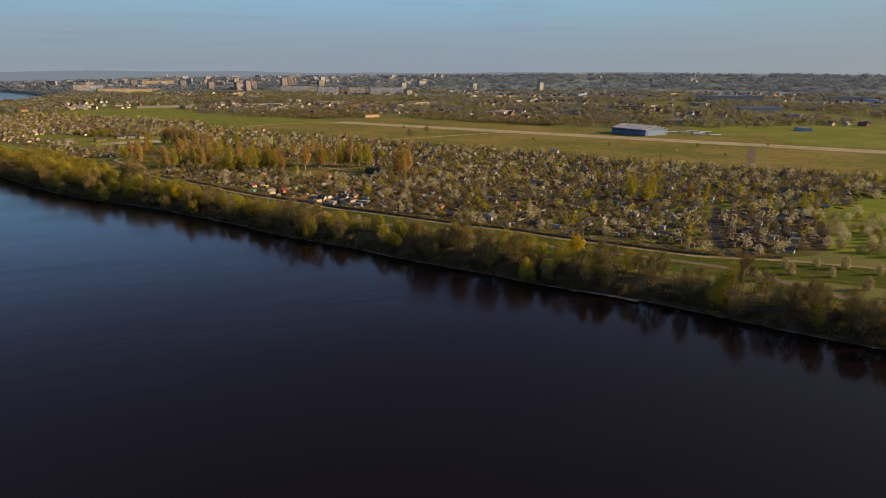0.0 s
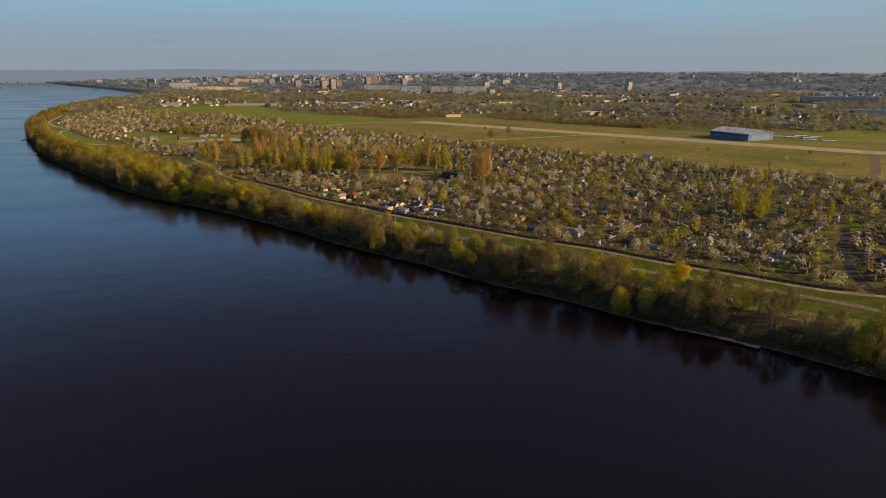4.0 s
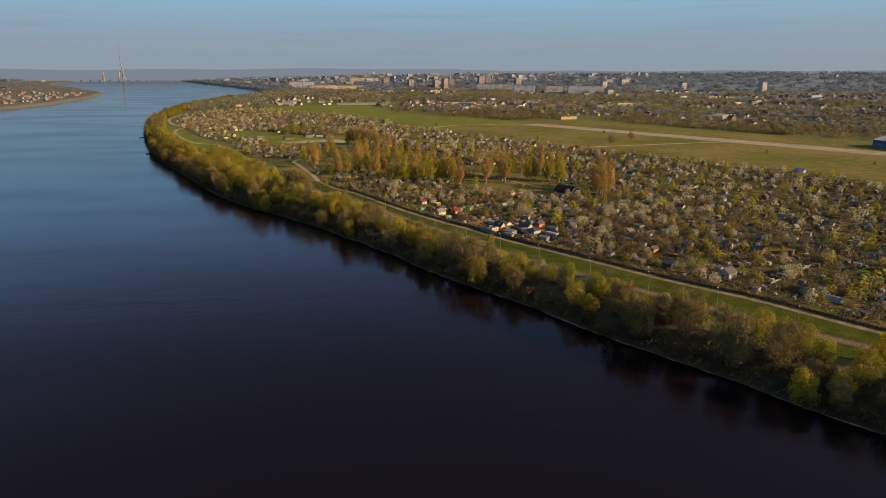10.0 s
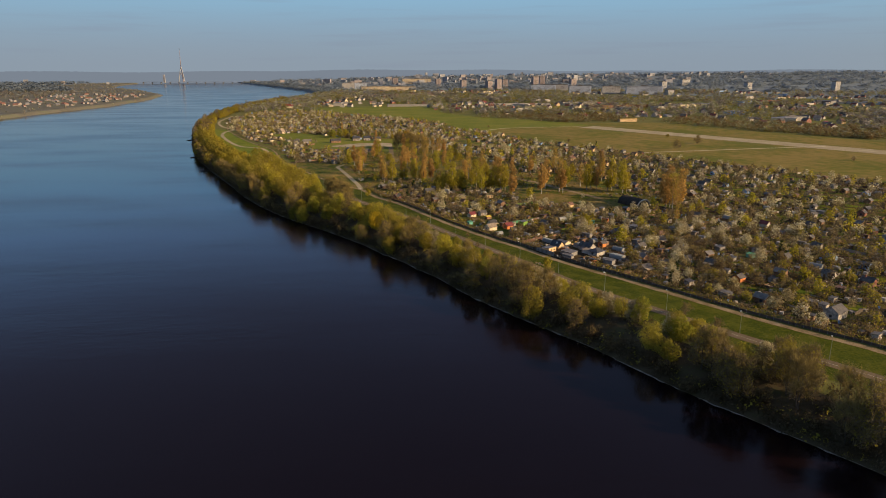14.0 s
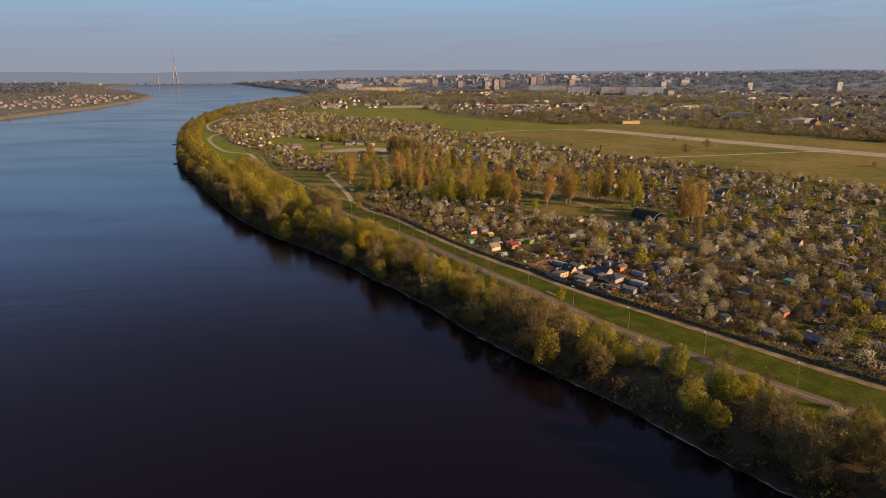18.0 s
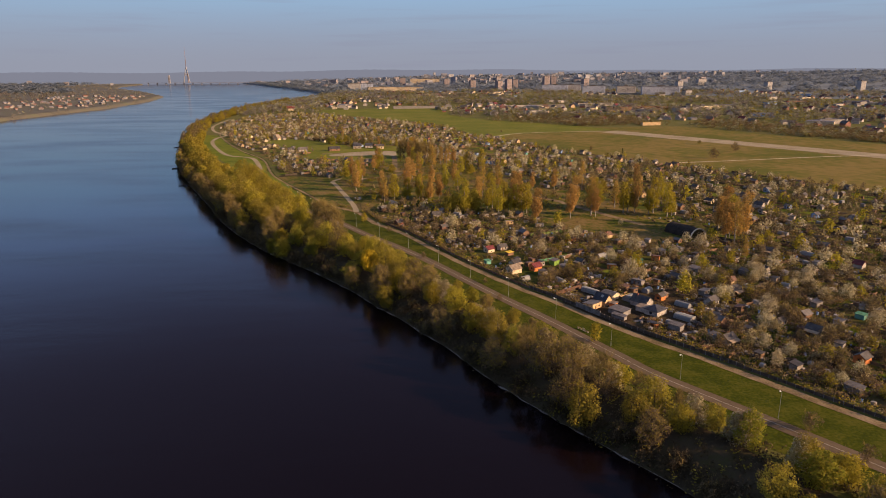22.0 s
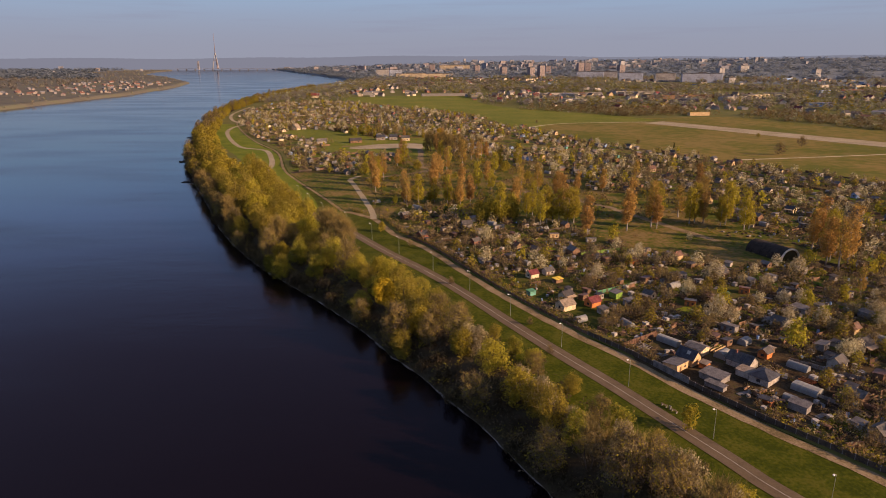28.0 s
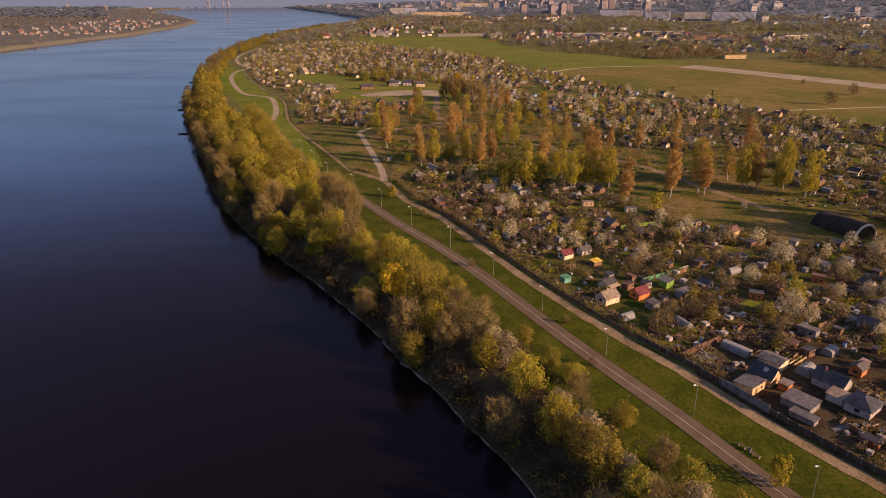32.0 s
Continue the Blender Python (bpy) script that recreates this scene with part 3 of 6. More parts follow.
def leaves(g, centres, radii, n, size, shell=0.6, up=0.25, jit=0.32):
    """Small four-cornered leaf clumps strewn over round clusters."""
    c, r = np.array(centres, float), np.array(radii, float)
    weight = (r[:, 0] * r[:, 2])
    k = g.choice(len(c), n, p=weight / weight.sum())
    d = g.normal(size=(n, 3))
    d /= np.linalg.norm(d, axis=1)[:, None]
    pos = c[k] + r[k] * d * g.uniform(shell, 1.08, (n, 1))
    nrm = d * (1 - up) + g.normal(0, jit, (n, 3)) + (0, 0, up)
    nrm /= np.linalg.norm(nrm, axis=1)[:, None]
    t = np.cross(nrm, g.normal(size=(n, 3)))
    t /= np.linalg.norm(t, axis=1)[:, None]
    b = np.cross(nrm, t)
    s = size * g.uniform(0.55, 1.35, (n, 1))
    lump = g.uniform(0.3, 0.8, (n, 1)) * s
    return np.stack([pos - t * s, pos - b * lump, pos + t * s, pos + b * lump], 1)


def twigs(g, base, n, length, spread, thick):
    """Thin bare twigs fanning upwards from places on the limbs."""
    k = g.integers(0, len(base), n)
    p = base[k] + g.normal(0, 0.25, (n, 3))
    d = np.stack([g.normal(0, spread, n), g.normal(0, spread, n), g.uniform(0.5, 1.2, n)], 1)
    d /= np.linalg.norm(d, axis=1)[:, None]
    q = p + d * length * g.uniform(0.5, 1.2, (n, 1))
    s = np.cross(d, g.normal(size=(n, 3)))
    s *= thick / np.linalg.norm(s, axis=1)[:, None]
    return np.stack([p - s, p + s, q + s * 0.3, q - s * 0.3], 1)


def clusters(g, low, high, wide, n, slim=1.0, ball=0.42):
    """Round clusters that fill an uneven crown."""
    c, r = [], []
    for k in range(n):
        f = (k + 0.5) / n
        z = low + (high - low) * (0.1 + 0.85 * f)
        out = wide * math.sin(math.pi * (0.18 + 0.72 * f)) ** slim * g.uniform(0.25, 0.78)
        a = k * 2.4 + g.uniform(-0.6, 0.6)
        s = wide * ball * g.uniform(0.75, 1.25) * (1.1 - 0.35 * f)
        c.append((out * math.cos(a), out * math.sin(a), z))
        r.append((s, s, s * g.uniform(0.8, 1.15)))
    return c, r


def trunk(g, height, r, lean=0.06, limbs=5, reach=2.0, stems=1):
    """Tapered stems of one piece each, the limbs that leave them, and the ends of both."""
    out, arms, tips = [], [], []
    for _ in range(stems):
        a = g.uniform(0, 6.28)
        off = 0.0 if stems == 1 else 0.7
        p = np.array([off * math.cos(a), off * math.sin(a), -0.6])
        spine = [p]
        for s in range(3):
            p = p + [g.normal(0, lean) * height / 3 + off * math.cos(a) * 0.6, g.normal(0, lean) * height / 3 + off * math.sin(a) * 0.6, (height + 0.6) / 3]
            spine.append(p)
            for _ in range(max(1, limbs // (2 * stems)) if s else 0):
                b = g.uniform(0, 6.28)
                e = p + [reach * math.cos(b), reach * math.sin(b), reach * g.uniform(0.4, 1.0)]
                arms.append(tube(p, e, r * 0.35, r * 0.1, 4))
                tips.append(e)
        tips.append(p)
        for s in range(3):
            for k in range(6):
                c = [(math.cos(math.pi * m / 3), math.sin(math.pi * m / 3), 0) for m in (k, k + 1)]
                lo, hi = r * (1 - 0.27 * s), r * (1 - 0.27 * (s + 1))
                out.append([spine[s] + np.array(c[0]) * lo, spine[s] + np.array(c[1]) * lo, spine[s + 1] + np.array(c[1]) * hi, spine[s + 1] + np.array(c[0]) * hi])
    return np.array(out), join(*arms), np.array(tips)


def tree_kind(seed, name, label, category, group, tint, high, wide, low=None, n=1400, size=0.42, balls=11, slim=1.0, bark=None, stems=1, bare=0, second=None, ball=0.42):
    g = np.random.default_rng(seed)
    low = high * 0.22 if low is None else low
    wood, arms, tips = trunk(g, high * 0.72, max(0.07, high * 0.016), limbs=6, reach=wide * 0.5, stems=stems)
    c, r = clusters(g, low, high, wide, balls, slim, ball)
    crown = [(leaves(g, c, r, n, size), LEAF[tint])]
    if second:
        crown.append((leaves(g, c, r, n // 3, size), LEAF[second]))
    if bare:
        crown.append((twigs(g, np.concatenate([tips, np.array(c)]), bare, high * 0.22, 0.5, 0.035), TWIG))
        crown.append((arms, BARK))
    return Kind(name, label, category, group, [("trunk", wood, bark or BARK), ("crown", crown, None)])


def light_copy(kind, keep, grow):
    """The same tree with fewer, larger leaf clumps, for places far off."""
    out = []
    for v, m in [(v, m) for p in kind.parts for v, m in (p[1] if isinstance(p[1], list) else [(p[1], p[2])])]:
        if m in LEAF.values():
            v = v[::keep]
            c = v.mean(1, keepdims=True)
            out.append((c + (v - c) * grow, m))
        elif m is TWIG:
            out.append((v[::6], m))
        else:
            out.append((v[:18], m))
    return out




BANK_GROUP = "trees along the river bank"
bank_kinds = [
    tree_kind(11, "bank_tree", "broad willow with olive-green spring leaves on the bank", "tree", BANK_GROUP, "olive", 12.5, 6.0, 1.0, 3000, 0.26, 30, stems=2, ball=0.33, bare=120),
    tree_kind(12, "bank_tree", "tall alder with thin olive foliage and brown twigs", "tree", BANK_GROUP, "twig", 14.0, 5.2, 1.6, 2200, 0.24, 26, bare=520, second="olive", ball=0.33),
    tree_kind(13, "bank_tree", "rounded willow in yellow-green leaf near the water", "tree", BANK_GROUP, "lime", 11.0, 5.8, 0.8, 2800, 0.26, 28, stems=3, bare=80, second="olive", ball=0.34),
    tree_kind(14, "bank_tree", "leafless grey-brown tree with upright twigs", "tree", BANK_GROUP, "twig", 15.0, 4.4, 3.0, 900, 0.2, 14, stems=2, bare=1300),
    tree_kind(15, "bank_tree", "fresh green bank tree with clumped foliage", "tree", BANK_GROUP, "green", 11.0, 5.0, 0.8, 2600, 0.26, 26, stems=2, bare=60, second="olive", ball=0.33),
    tree_kind(16, "bank_shrub", "low brown-olive shrub on the river bank", "shrub", BANK_GROUP, "thicket", 4.6, 3.4, 0.2, 800, 0.25, 10, stems=3, bare=160, second="twig"),
]
white_kind = tree_kind(17, "blossom_tree", "wild cherry covered in white blossom", "tree", "blossoming trees", "cream", 7.5, 3.4, 0.6, 2400, 0.19, 16, stems=2, second="white")
yellow_kind = tree_kind(18, "yellow_tree", "bright yellow flowering maple on the bank", "tree", BANK_GROUP, "yellow", 11.5, 5.4, 1.5, 2200, 0.34, 18, second="yellow", ball=0.36)

shore_p, shore_w = resample(SHORELINE[5:36], 1.0)
shore_n = np.stack([shore_w[:, 1], -shore_w[:, 0]], 1)
g = np.random.default_rng(21)
bank_spots = []
for k in range(0, len(shore_p), 3):
    for _ in range(2):
        d = g.uniform(2.5, 27) if g.uniform() < 0.85 else g.uniform(1.5, 6)
        p = shore_p[min(len(shore_p) - 1, k + g.integers(0, 3))] + shore_n[k] * d
        if p[1] < -35 and d > 21:
            continue
        gap = 40 if 60 < p[1] < 205 and d > 5 else 20 if p[1] < 60 else 14 if d < 7 else 40
        if near_line(p[0], p[1], PATH) < (11.0 if 85 < p[1] < 250 else 5.5 if -30 < p[1] < 85 else 8.0) or any((p[0] - q[0]) ** 2 + (p[1] - q[1]) ** 2 < gap for q in bank_spots[-40:]):
            continue
        bank_spots.append((p[0], p[1], d))
TALL = (12.5, 14.5, 10.5, 15.5, 11.0, 4.6)


def low_enough(x, y, z):
    """Caps tree height beside the path so the camera sees the path over them."""
    return max(3.0, (near_line(x, y, PATH) - 3.5) * 0.66 + LAND - z)


order = sorted(range(len(bank_spots)), key=lambda i: near_line(bank_spots[i][0], bank_spots[i][1], [(110, -10), (30, 130), (0, 180)]))
joined = []
bank_light = [light_copy(k, 6, 2.2) for k in bank_kinds]
for rank, i in enumerate(order):
    x, y, d = bank_spots[i]
    pick = int(g.choice(6, p=(0.33, 0.18, 0.22, 0.07, 0.14, 0.06) if y > 130 else (0.13, 0.40, 0.06, 0.25, 0.06, 0.10)))
    if d < 8:
        pick = int(g.choice(6, p=(0.10, 0.30, 0.05, 0.10, 0.05, 0.40)))
    if -30 < y < 85 and d > 17:
        pick = int(g.choice(6, p=(0.30, 0.12, 0.26, 0.06, 0.20, 0.06)))
    if 310 < y < 700 and d > 8 and pick in (1, 3, 5):
        pick = 2 if d > 17 else 0
    kind = bank_kinds[pick]
    where = (x, y, bank_height(d) - 0.1, g.uniform(0, 6.28), g.uniform(0.78, 1.15) * (0.85 if d > 22 else 1.0) * (0.88 if y < -20 else 0.95 if y < 70 else 1.0) * ((1.0 if d < 8 else 1.32) if 330 < y < 700 else 1.0))
    high = where[4] * g.uniform(0.78, 1.15)
    if 80 < y < 262:
        high = min(high, low_enough(x, y, bank_height(d)) / TALL[pick])
        where = (*where[:4], min(where[4], high * 1.25))
    where = (*where, high)
    if rank < 270:
        kind.put(*where)
    else:
        joined.append([(moved(v, *where), m) for v, m in bank_light[pick]])
if joined:
    gather("riverside_woods", joined, "belt of olive and brown spring trees along the river", "woods")
yellow_kind.put(-20.6, 216.9, 5.0, 0.4, 1.0)
for x, y, k, s in ((-45, 281, 3, 1.2), (-50, 288, 3, 1.25), (-41, 275, 3, 1.1), (-54, 294, 3, 1.1), (-63, 302, 2, 1.2), (-70, 330, 2, 1.35), (-80, 345, 2, 1.45), (-88, 360, 0, 1.4),
                   (-76, 322, 0, 1.3), (-95, 378, 2, 1.4), (-104, 398, 0, 1.4), (-112, 420, 2, 1.5), (-120, 440, 0, 1.4), (-130, 462, 2, 1.4), (-98, 352, 0, 1.2), (-115, 392, 2, 1.3), (-140, 485, 0, 1.3), (-128, 430, 0, 1.3)):
    bank_kinds[k].put(x, y, LAND - 0.3, s * 9, s)
for x, y, s in ((26, 148, 1.1), (22, 158, 0.9), (32, 140, 0.7), (41, 129, 1.0), (50, 116, 1.15), (56, 107, 0.9), (12, 180, 1.1), (9, 187, 0.9), (64, 96, 0.9), (70, 86, 1.0), (77, 77, 1.1), (85, 66, 0.9), (95, 52, 0.8), (104, 41, 0.9)):
    high = min(s * 1.15, low_enough(x - 2, y - 1.5, 5.2) / 7.5)
    white_kind.put(x - 2, y - 1.5, 5.2, s * 7, min(s * 1.15, high * 1.2), high)


def clump_kind(seed, tint, high, wide, n, size, second, up=0.25, jit=0.32):
    k = np.random.default_rng(seed)
    c, r = clusters(k, high * 0.05, high, wide, 7, 0.8, 0.5)
    return [(leaves(k, c, r, n, size, 0.6, up, jit), LEAF[tint]), (leaves(k, c, r, n // 2, size, 0.6, up, jit), LEAF[second])]


# undergrowth below the bank trees, mostly in the shade-darkened thicket colour
UNDER = [clump_kind(91, "thicket", 2.8, 2.8, 36, 0.33, "thicket"), clump_kind(92, "thicket", 2.2, 2.6, 36, 0.33, "twig"), clump_kind(93, "thicket", 3.2, 2.6, 36, 0.32, "thicket"), clump_kind(94, "thicket", 1.8, 2.6, 36, 0.33, "olive")]
under = []
for k in range(0, min(len(shore_p), 1150)):
    for _ in range(4):
        d = g.uniform(1.3, 25) if g.uniform() < 0.6 else g.uniform(1.2, 7)
        p = shore_p[k] + shore_n[k] * d
        if near_line(p[0], p[1], PATH) < (6.0 if p[1] < 85 else 11.5):
            continue
        under.append([(moved(v, p[0], p[1], bank_height(d) - 0.2, g.uniform(0, 6), g.uniform(0.5, 1.15)), m) for v, m in UNDER[int(g.choice(4, p=(0.36, 0.26, 0.22, 0.16)))]])
gather("bank_undergrowth", under, "tangled brown and olive undergrowth on the river bank", "undergrowth")
# ---- stone spurs and sand at the waterline ----
ROCK = material("wet_dark_rocks", ((0.02, 0.018, 0.016), (0.04, 0.035, 0.03), (0.07, 0.06, 0.05)), scale=0.8, bump=0.6, island=0.3)


def stone_spur(x, y, length, turn):
    """A tapered heap of boulders running out into the river."""
    k = np.random.default_rng(int(abs(x) * 7 + y))
    heap = []
    for _ in range(90):
        f = k.uniform(0, 1) ** 1.3
        w = 2.6 * (1 - f) + 0.5
        s = k.uniform(0.35, 0.9)
        heap.append(moved(box(-s, s, -s * 0.8, s * 0.8, 0, s) * k.uniform(0.75, 1.2, 3), f * length, k.normal(0, 0.45) * w, k.uniform(-0.5, 0.5) * (1 - f) - 0.25, k.uniform(0, 3)))
    top = tagged(new("stone_spur"), "dark boulder spur running out from the river bank", "groyne", "spurs along the bank")
    part("boulder_heap", join(*heap), ROCK, top)
    top.matrix_basis = pose(x, y, 0, 0, 0, turn)


for spur in SPURS:
    stone_spur(*spur)
SAND = material("pale_river_sand", ((0.095, 0.066, 0.048), (0.14, 0.10, 0.074), (0.19, 0.137, 0.103)), scale=0.3, bump=0.3)
setting("beach", [(ribbon([(126, -40), (132.5, -47), (139, -56), (144, -64)], 2.0, 0.62, 2.0, shift=2.0, ragged=0.4, rng=g), SAND)], "narrow strip of pale sand at the waterline", "beach")

# ---- sheds, cabins, greenhouses ----


def opening(x, y, z, w, h, face):
    """A thin raised panel (door, pane) on a wall: face is the wall's outward side."""
    t = 0.05
    if face in "ns":
        s = 1 if face == "n" else -1
        return box(x - w / 2, x + w / 2, min(y, y + s * t), max(y, y + s * t), z, z + h)
    s = 1 if face == "e" else -1
    return box(min(x, x + s * t), max(x, x + s * t), y - w / 2, y + w / 2, z, z + h)


def gable_walls(w, d, h, up):
    a, b = w / 2, d / 2
    long = [((-a, -b, 0), (a, -b, 0), (a, -b, h), (-a, -b, h)), ((a, b, 0), (-a, b, 0), (-a, b, h), (a, b, h))]
    ends = []
    for x in (-a, a):
        ends += [((x, -b, 0), (x, 0, 0), (x, 0, h + up), (x, -b, h)), ((x, 0, 0), (x, b, 0), (x, b, h), (x, 0, h + up))]
    return np.array(long + ends, float)


def gable_roof(w, d, h, up, over=0.35, thick=0.12):
    a, b = w / 2 + over, d / 2
    eave, drop = b + over, up * over / b
    out = []
    for s in (-1, 1):
        out.append(slab([(-a, s * eave, h - drop + thick), (a, s * eave, h - drop + thick), (a, 0, h + up + thick), (-a, 0, h + up + thick)], thick))
    return join(*out)


def cabin(name, label, w, d, h, up, wall, roof, chimney=False, porch=False, category="cabin", group="garden cabins"):
    z = 0.9
    parts = [("body", gable_walls(w, d, h, up), WALLS[wall]), ("roof", gable_roof(w, d, h, up), ROOFS[roof]),
             ("door", opening(-w * 0.22, -d / 2, 0, 0.85, min(1.95, h - 0.1), "s"), WALLS["brown"]),
             ("window", opening(w * 0.2, -d / 2, z, 1.1, 0.95, "s"), GLASS),
             ("window", opening(w / 2, 0, z, 1.0, 0.95, "e"), GLASS)]
    if chimney:
        parts.append(("roof/chimney", box(w * 0.2, w * 0.2 + 0.5, 0.3, 0.8, h, h + up + 0.7), WALLS["red"]))
    if porch:
        parts.append(("porch", join(slab([(-w / 2, -d / 2 - 2, h * 0.8), (w / 2, -d / 2 - 2, h * 0.8), (w / 2, -d / 2, h * 0.97), (-w / 2, -d / 2, h * 0.97)], 0.1),
                                    tube((-w / 2 + 0.1, -d / 2 - 1.9, 0), (-w / 2 + 0.1, -d / 2 - 1.9, h * 0.78), 0.07, 0.07, 4),
                                    tube((w / 2 - 0.1, -d / 2 - 1.9, 0), (w / 2 - 0.1, -d / 2 - 1.9, h * 0.78), 0.07, 0.07, 4)), WOOD))
    return Kind(name, label, category, group, parts)


def lean_shed(name, label, w, d, h0, h1, wall, roof, category="shed", group="garden sheds"):
    a, b, o = w / 2, d / 2, 0.25
    walls = np.array([((-a, -b, 0), (a, -b, 0), (a, -b, h1), (-a, -b, h1)), ((a, b, 0), (-a, b, 0), (-a, b, h0), (a, b, h0)),
                      ((a, -b, 0), (a, b, 0), (a, b, h0), (a, -b, h1)), ((-a, b, 0), (-a, -b, 0), (-a, -b, h1), (-a, b, h0))], float)
    top = slab([(-a - o, -b - o, h1 + 0.12), (a + o, -b - o, h1 + 0.12), (a + o, b + o, h0 + 0.12), (-a - o, b + o, h0 + 0.12)], 0.12)
    return Kind(name, label, category, group, [("body", walls, WALLS[wall]), ("roof", top, ROOFS[roof]),
                                               ("door", opening(-w * 0.2, -b, 0, 0.8, min(1.9, h1 - 0.1), "s"), WALLS["brown"]),
                                               ("window", opening(w * 0.22, -b, 0.9, 0.8, 0.7, "s"), GLASS)])


def hip_house(name, label, w, d, h, up, wall, roof, group="houses by the road"):
    a, b, o = w / 2, d / 2, 0.45
    walls = np.array([((-a, -b, 0), (a, -b, 0), (a, -b, h), (-a, -b, h)), ((a, -b, 0), (a, b, 0), (a, b, h), (a, -b, h)),
                      ((a, b, 0), (-a, b, 0), (-a, b, h), (a, b, h)), ((-a, b, 0), (-a, -b, 0), (-a, -b, h), (-a, b, h))], float)
    r = max(0.05, a - b)
    e = [(-a - o, -b - o, h), (a + o, -b - o, h), (a + o, b + o, h), (-a - o, b + o, h)]
    p, q = (-r, 0, h + up), (r, 0, h + up)
    m0, m1 = (-a - o, 0, h), (a + o, 0, h)
    roof_f = np.array([(e[0], e[1], q, p), (e[2], e[3], p, q), (e[1], m1, q, q), (m1, e[2], q, q), (e[3], m0, p, p), (m0, e[0], p, p),
                       (e[0], e[3], e[2], e[1])], float)
    return Kind(name, label, "house", group, [("body", walls, WALLS[wall]), ("roof", roof_f, ROOFS[roof]),
                                              ("window", opening(a * 0.4, -b, 0.9, 1.2, 1.1, "s"), GLASS), ("window", opening(a, 0, 0.9, 1.2, 1.1, "e"), GLASS),
                                              ("door", opening(-a * 0.4, -b, 0, 0.9, 2.0, "s"), WALLS["brown"])])


def greenhouse(name, label, length, wide, high, square=0.0):
    """A film tunnel on hoops, or with straight sides."""
    n = 8
    arc = []
    for k in range(n + 1):
        a = math.pi * k / n
        c, s = math.cos(a), math.sin(a)
        arc.append((wide / 2 * (abs(c) ** (1 - square * 0.7)) * (1 if c >= 0 else -1), high * (s ** (1 - square * 0.5))))
    L = length / 2
    skin = [((-L, *arc[k]), (L, *arc[k]), (L, *arc[k + 1]), (-L, *arc[k + 1])) for k in range(n)]
    for x in (-L, L):
        skin += [((x, arc[k][0], 0), (x, *arc[k]), (x, *arc[k + 1]), (x, arc[k + 1][0], 0)) for k in range(n)]
    hoops = []
    for x in np.linspace(-L, L, max(3, int(length / 1.2))):
        hoops.append(join(*[tube((x, *arc[k]), (x, *arc[k + 1]), 0.04, 0.04, 4) * (1, 1.015, 1.01) for k in range(n)]))
    return Kind(name, label, "greenhouse", "greenhouses", [("film", np.array(skin, float), FILM)] + [("rib", h, METAL) for h in hoops])


kinds = [
    cabin("garden_cabin", "white boarded garden cabin under a grey slate roof", 5.0, 4.0, 2.4, 1.5, "white", "slate"),
    cabin("garden_cabin", "weathered grey garden cabin with a slate gable roof", 4.6, 3.6, 2.3, 1.3, "grey", "slate", porch=True),
    cabin("garden_cabin", "brown timber cabin with a pale sheet roof", 4.4, 3.8, 2.3, 1.2, "brown", "pale"),
    cabin("garden_cabin", "ochre garden cabin with a rusty roof", 5.2, 4.2, 2.5, 1.6, "ochre", "rust", chimney=True),
    cabin("garden_cabin", "cream plastered cabin with a dark tar roof", 4.8, 4.0, 2.4, 1.4, "cream", "tar", porch=True),
    cabin("garden_cabin", "red brick cabin with a grey slate roof", 5.0, 4.2, 2.4, 1.6, "red", "slate", chimney=True),
    cabin("garden_cabin", "pale blue cabin under a pale sheet roof", 4.2, 3.6, 2.3, 1.2, "blue", "pale"),
    lean_shed("garden_shed", "small white shed with a pale pent roof", 3.4, 2.6, 2.0, 2.5, "white", "pale"),
    lean_shed("garden_shed", "grey board shed with a tar paper roof", 3.0, 2.4, 1.9, 2.3, "grey", "tar"),
    lean_shed("garden_shed", "brown tool shed with a slate sheet roof", 2.6, 2.2, 1.9, 2.2, "brown", "slate"),
    lean_shed("garden_shed", "low concrete-grey outbuilding with a pale flat roof", 5.0, 3.0, 2.1, 2.5, "concrete", "pale"),
    lean_shed("garden_shed", "teal painted shed with a flat grey roof", 3.2, 2.4, 2.0, 2.3, "teal", "slate"),
    lean_shed("garden_shed", "rusty brown shed with a rusty roof", 3.6, 2.6, 2.0, 2.4, "brown", "rust"),
    greenhouse("greenhouse", "milky film greenhouse tunnel on metal hoops", 6.0, 3.0, 2.2),
    greenhouse("greenhouse", "small straight-sided film greenhouse", 4.0, 2.6, 2.0, 0.8),
]
kind_odds = np.array([6, 12, 9, 3, 4, 2, 2, 8, 12, 11, 10, 1.5, 6, 5, 5], float)
kind_odds /= kind_odds.sum()

# cabins and houses that stand out, by place
U = math.atan2(0.85, -0.53)     # the run of the road


def at(kind, x, y, turn=U, size=1.0):
    taken.append((x, y, 4.5))
    return kind.put(x, y, LAND, turn, size * 0.87, size * 0.8)


taken = []
row = U + math.pi / 2
along = math.atan2(0.787, -0.617)     # the run of the concrete wall
across = along + math.pi / 2
at(hip_house("house", "white bungalow with a dark hipped tile roof", 7.2, 6.0, 2.5, 2.0, "white", "black"), 85.6, 160.8, across)
at(lean_shed("garden_shed", "tan-roofed annex of the white bungalow", 4.2, 4.0, 2.2, 2.5, "white", "tan"), 82.0, 164.2, along)
solar = cabin("house", "grey-roofed white gable house with roof panels", 7.6, 5.8, 2.5, 2.4, "white", "slate", chimney=True, category="house", group="houses by the road")
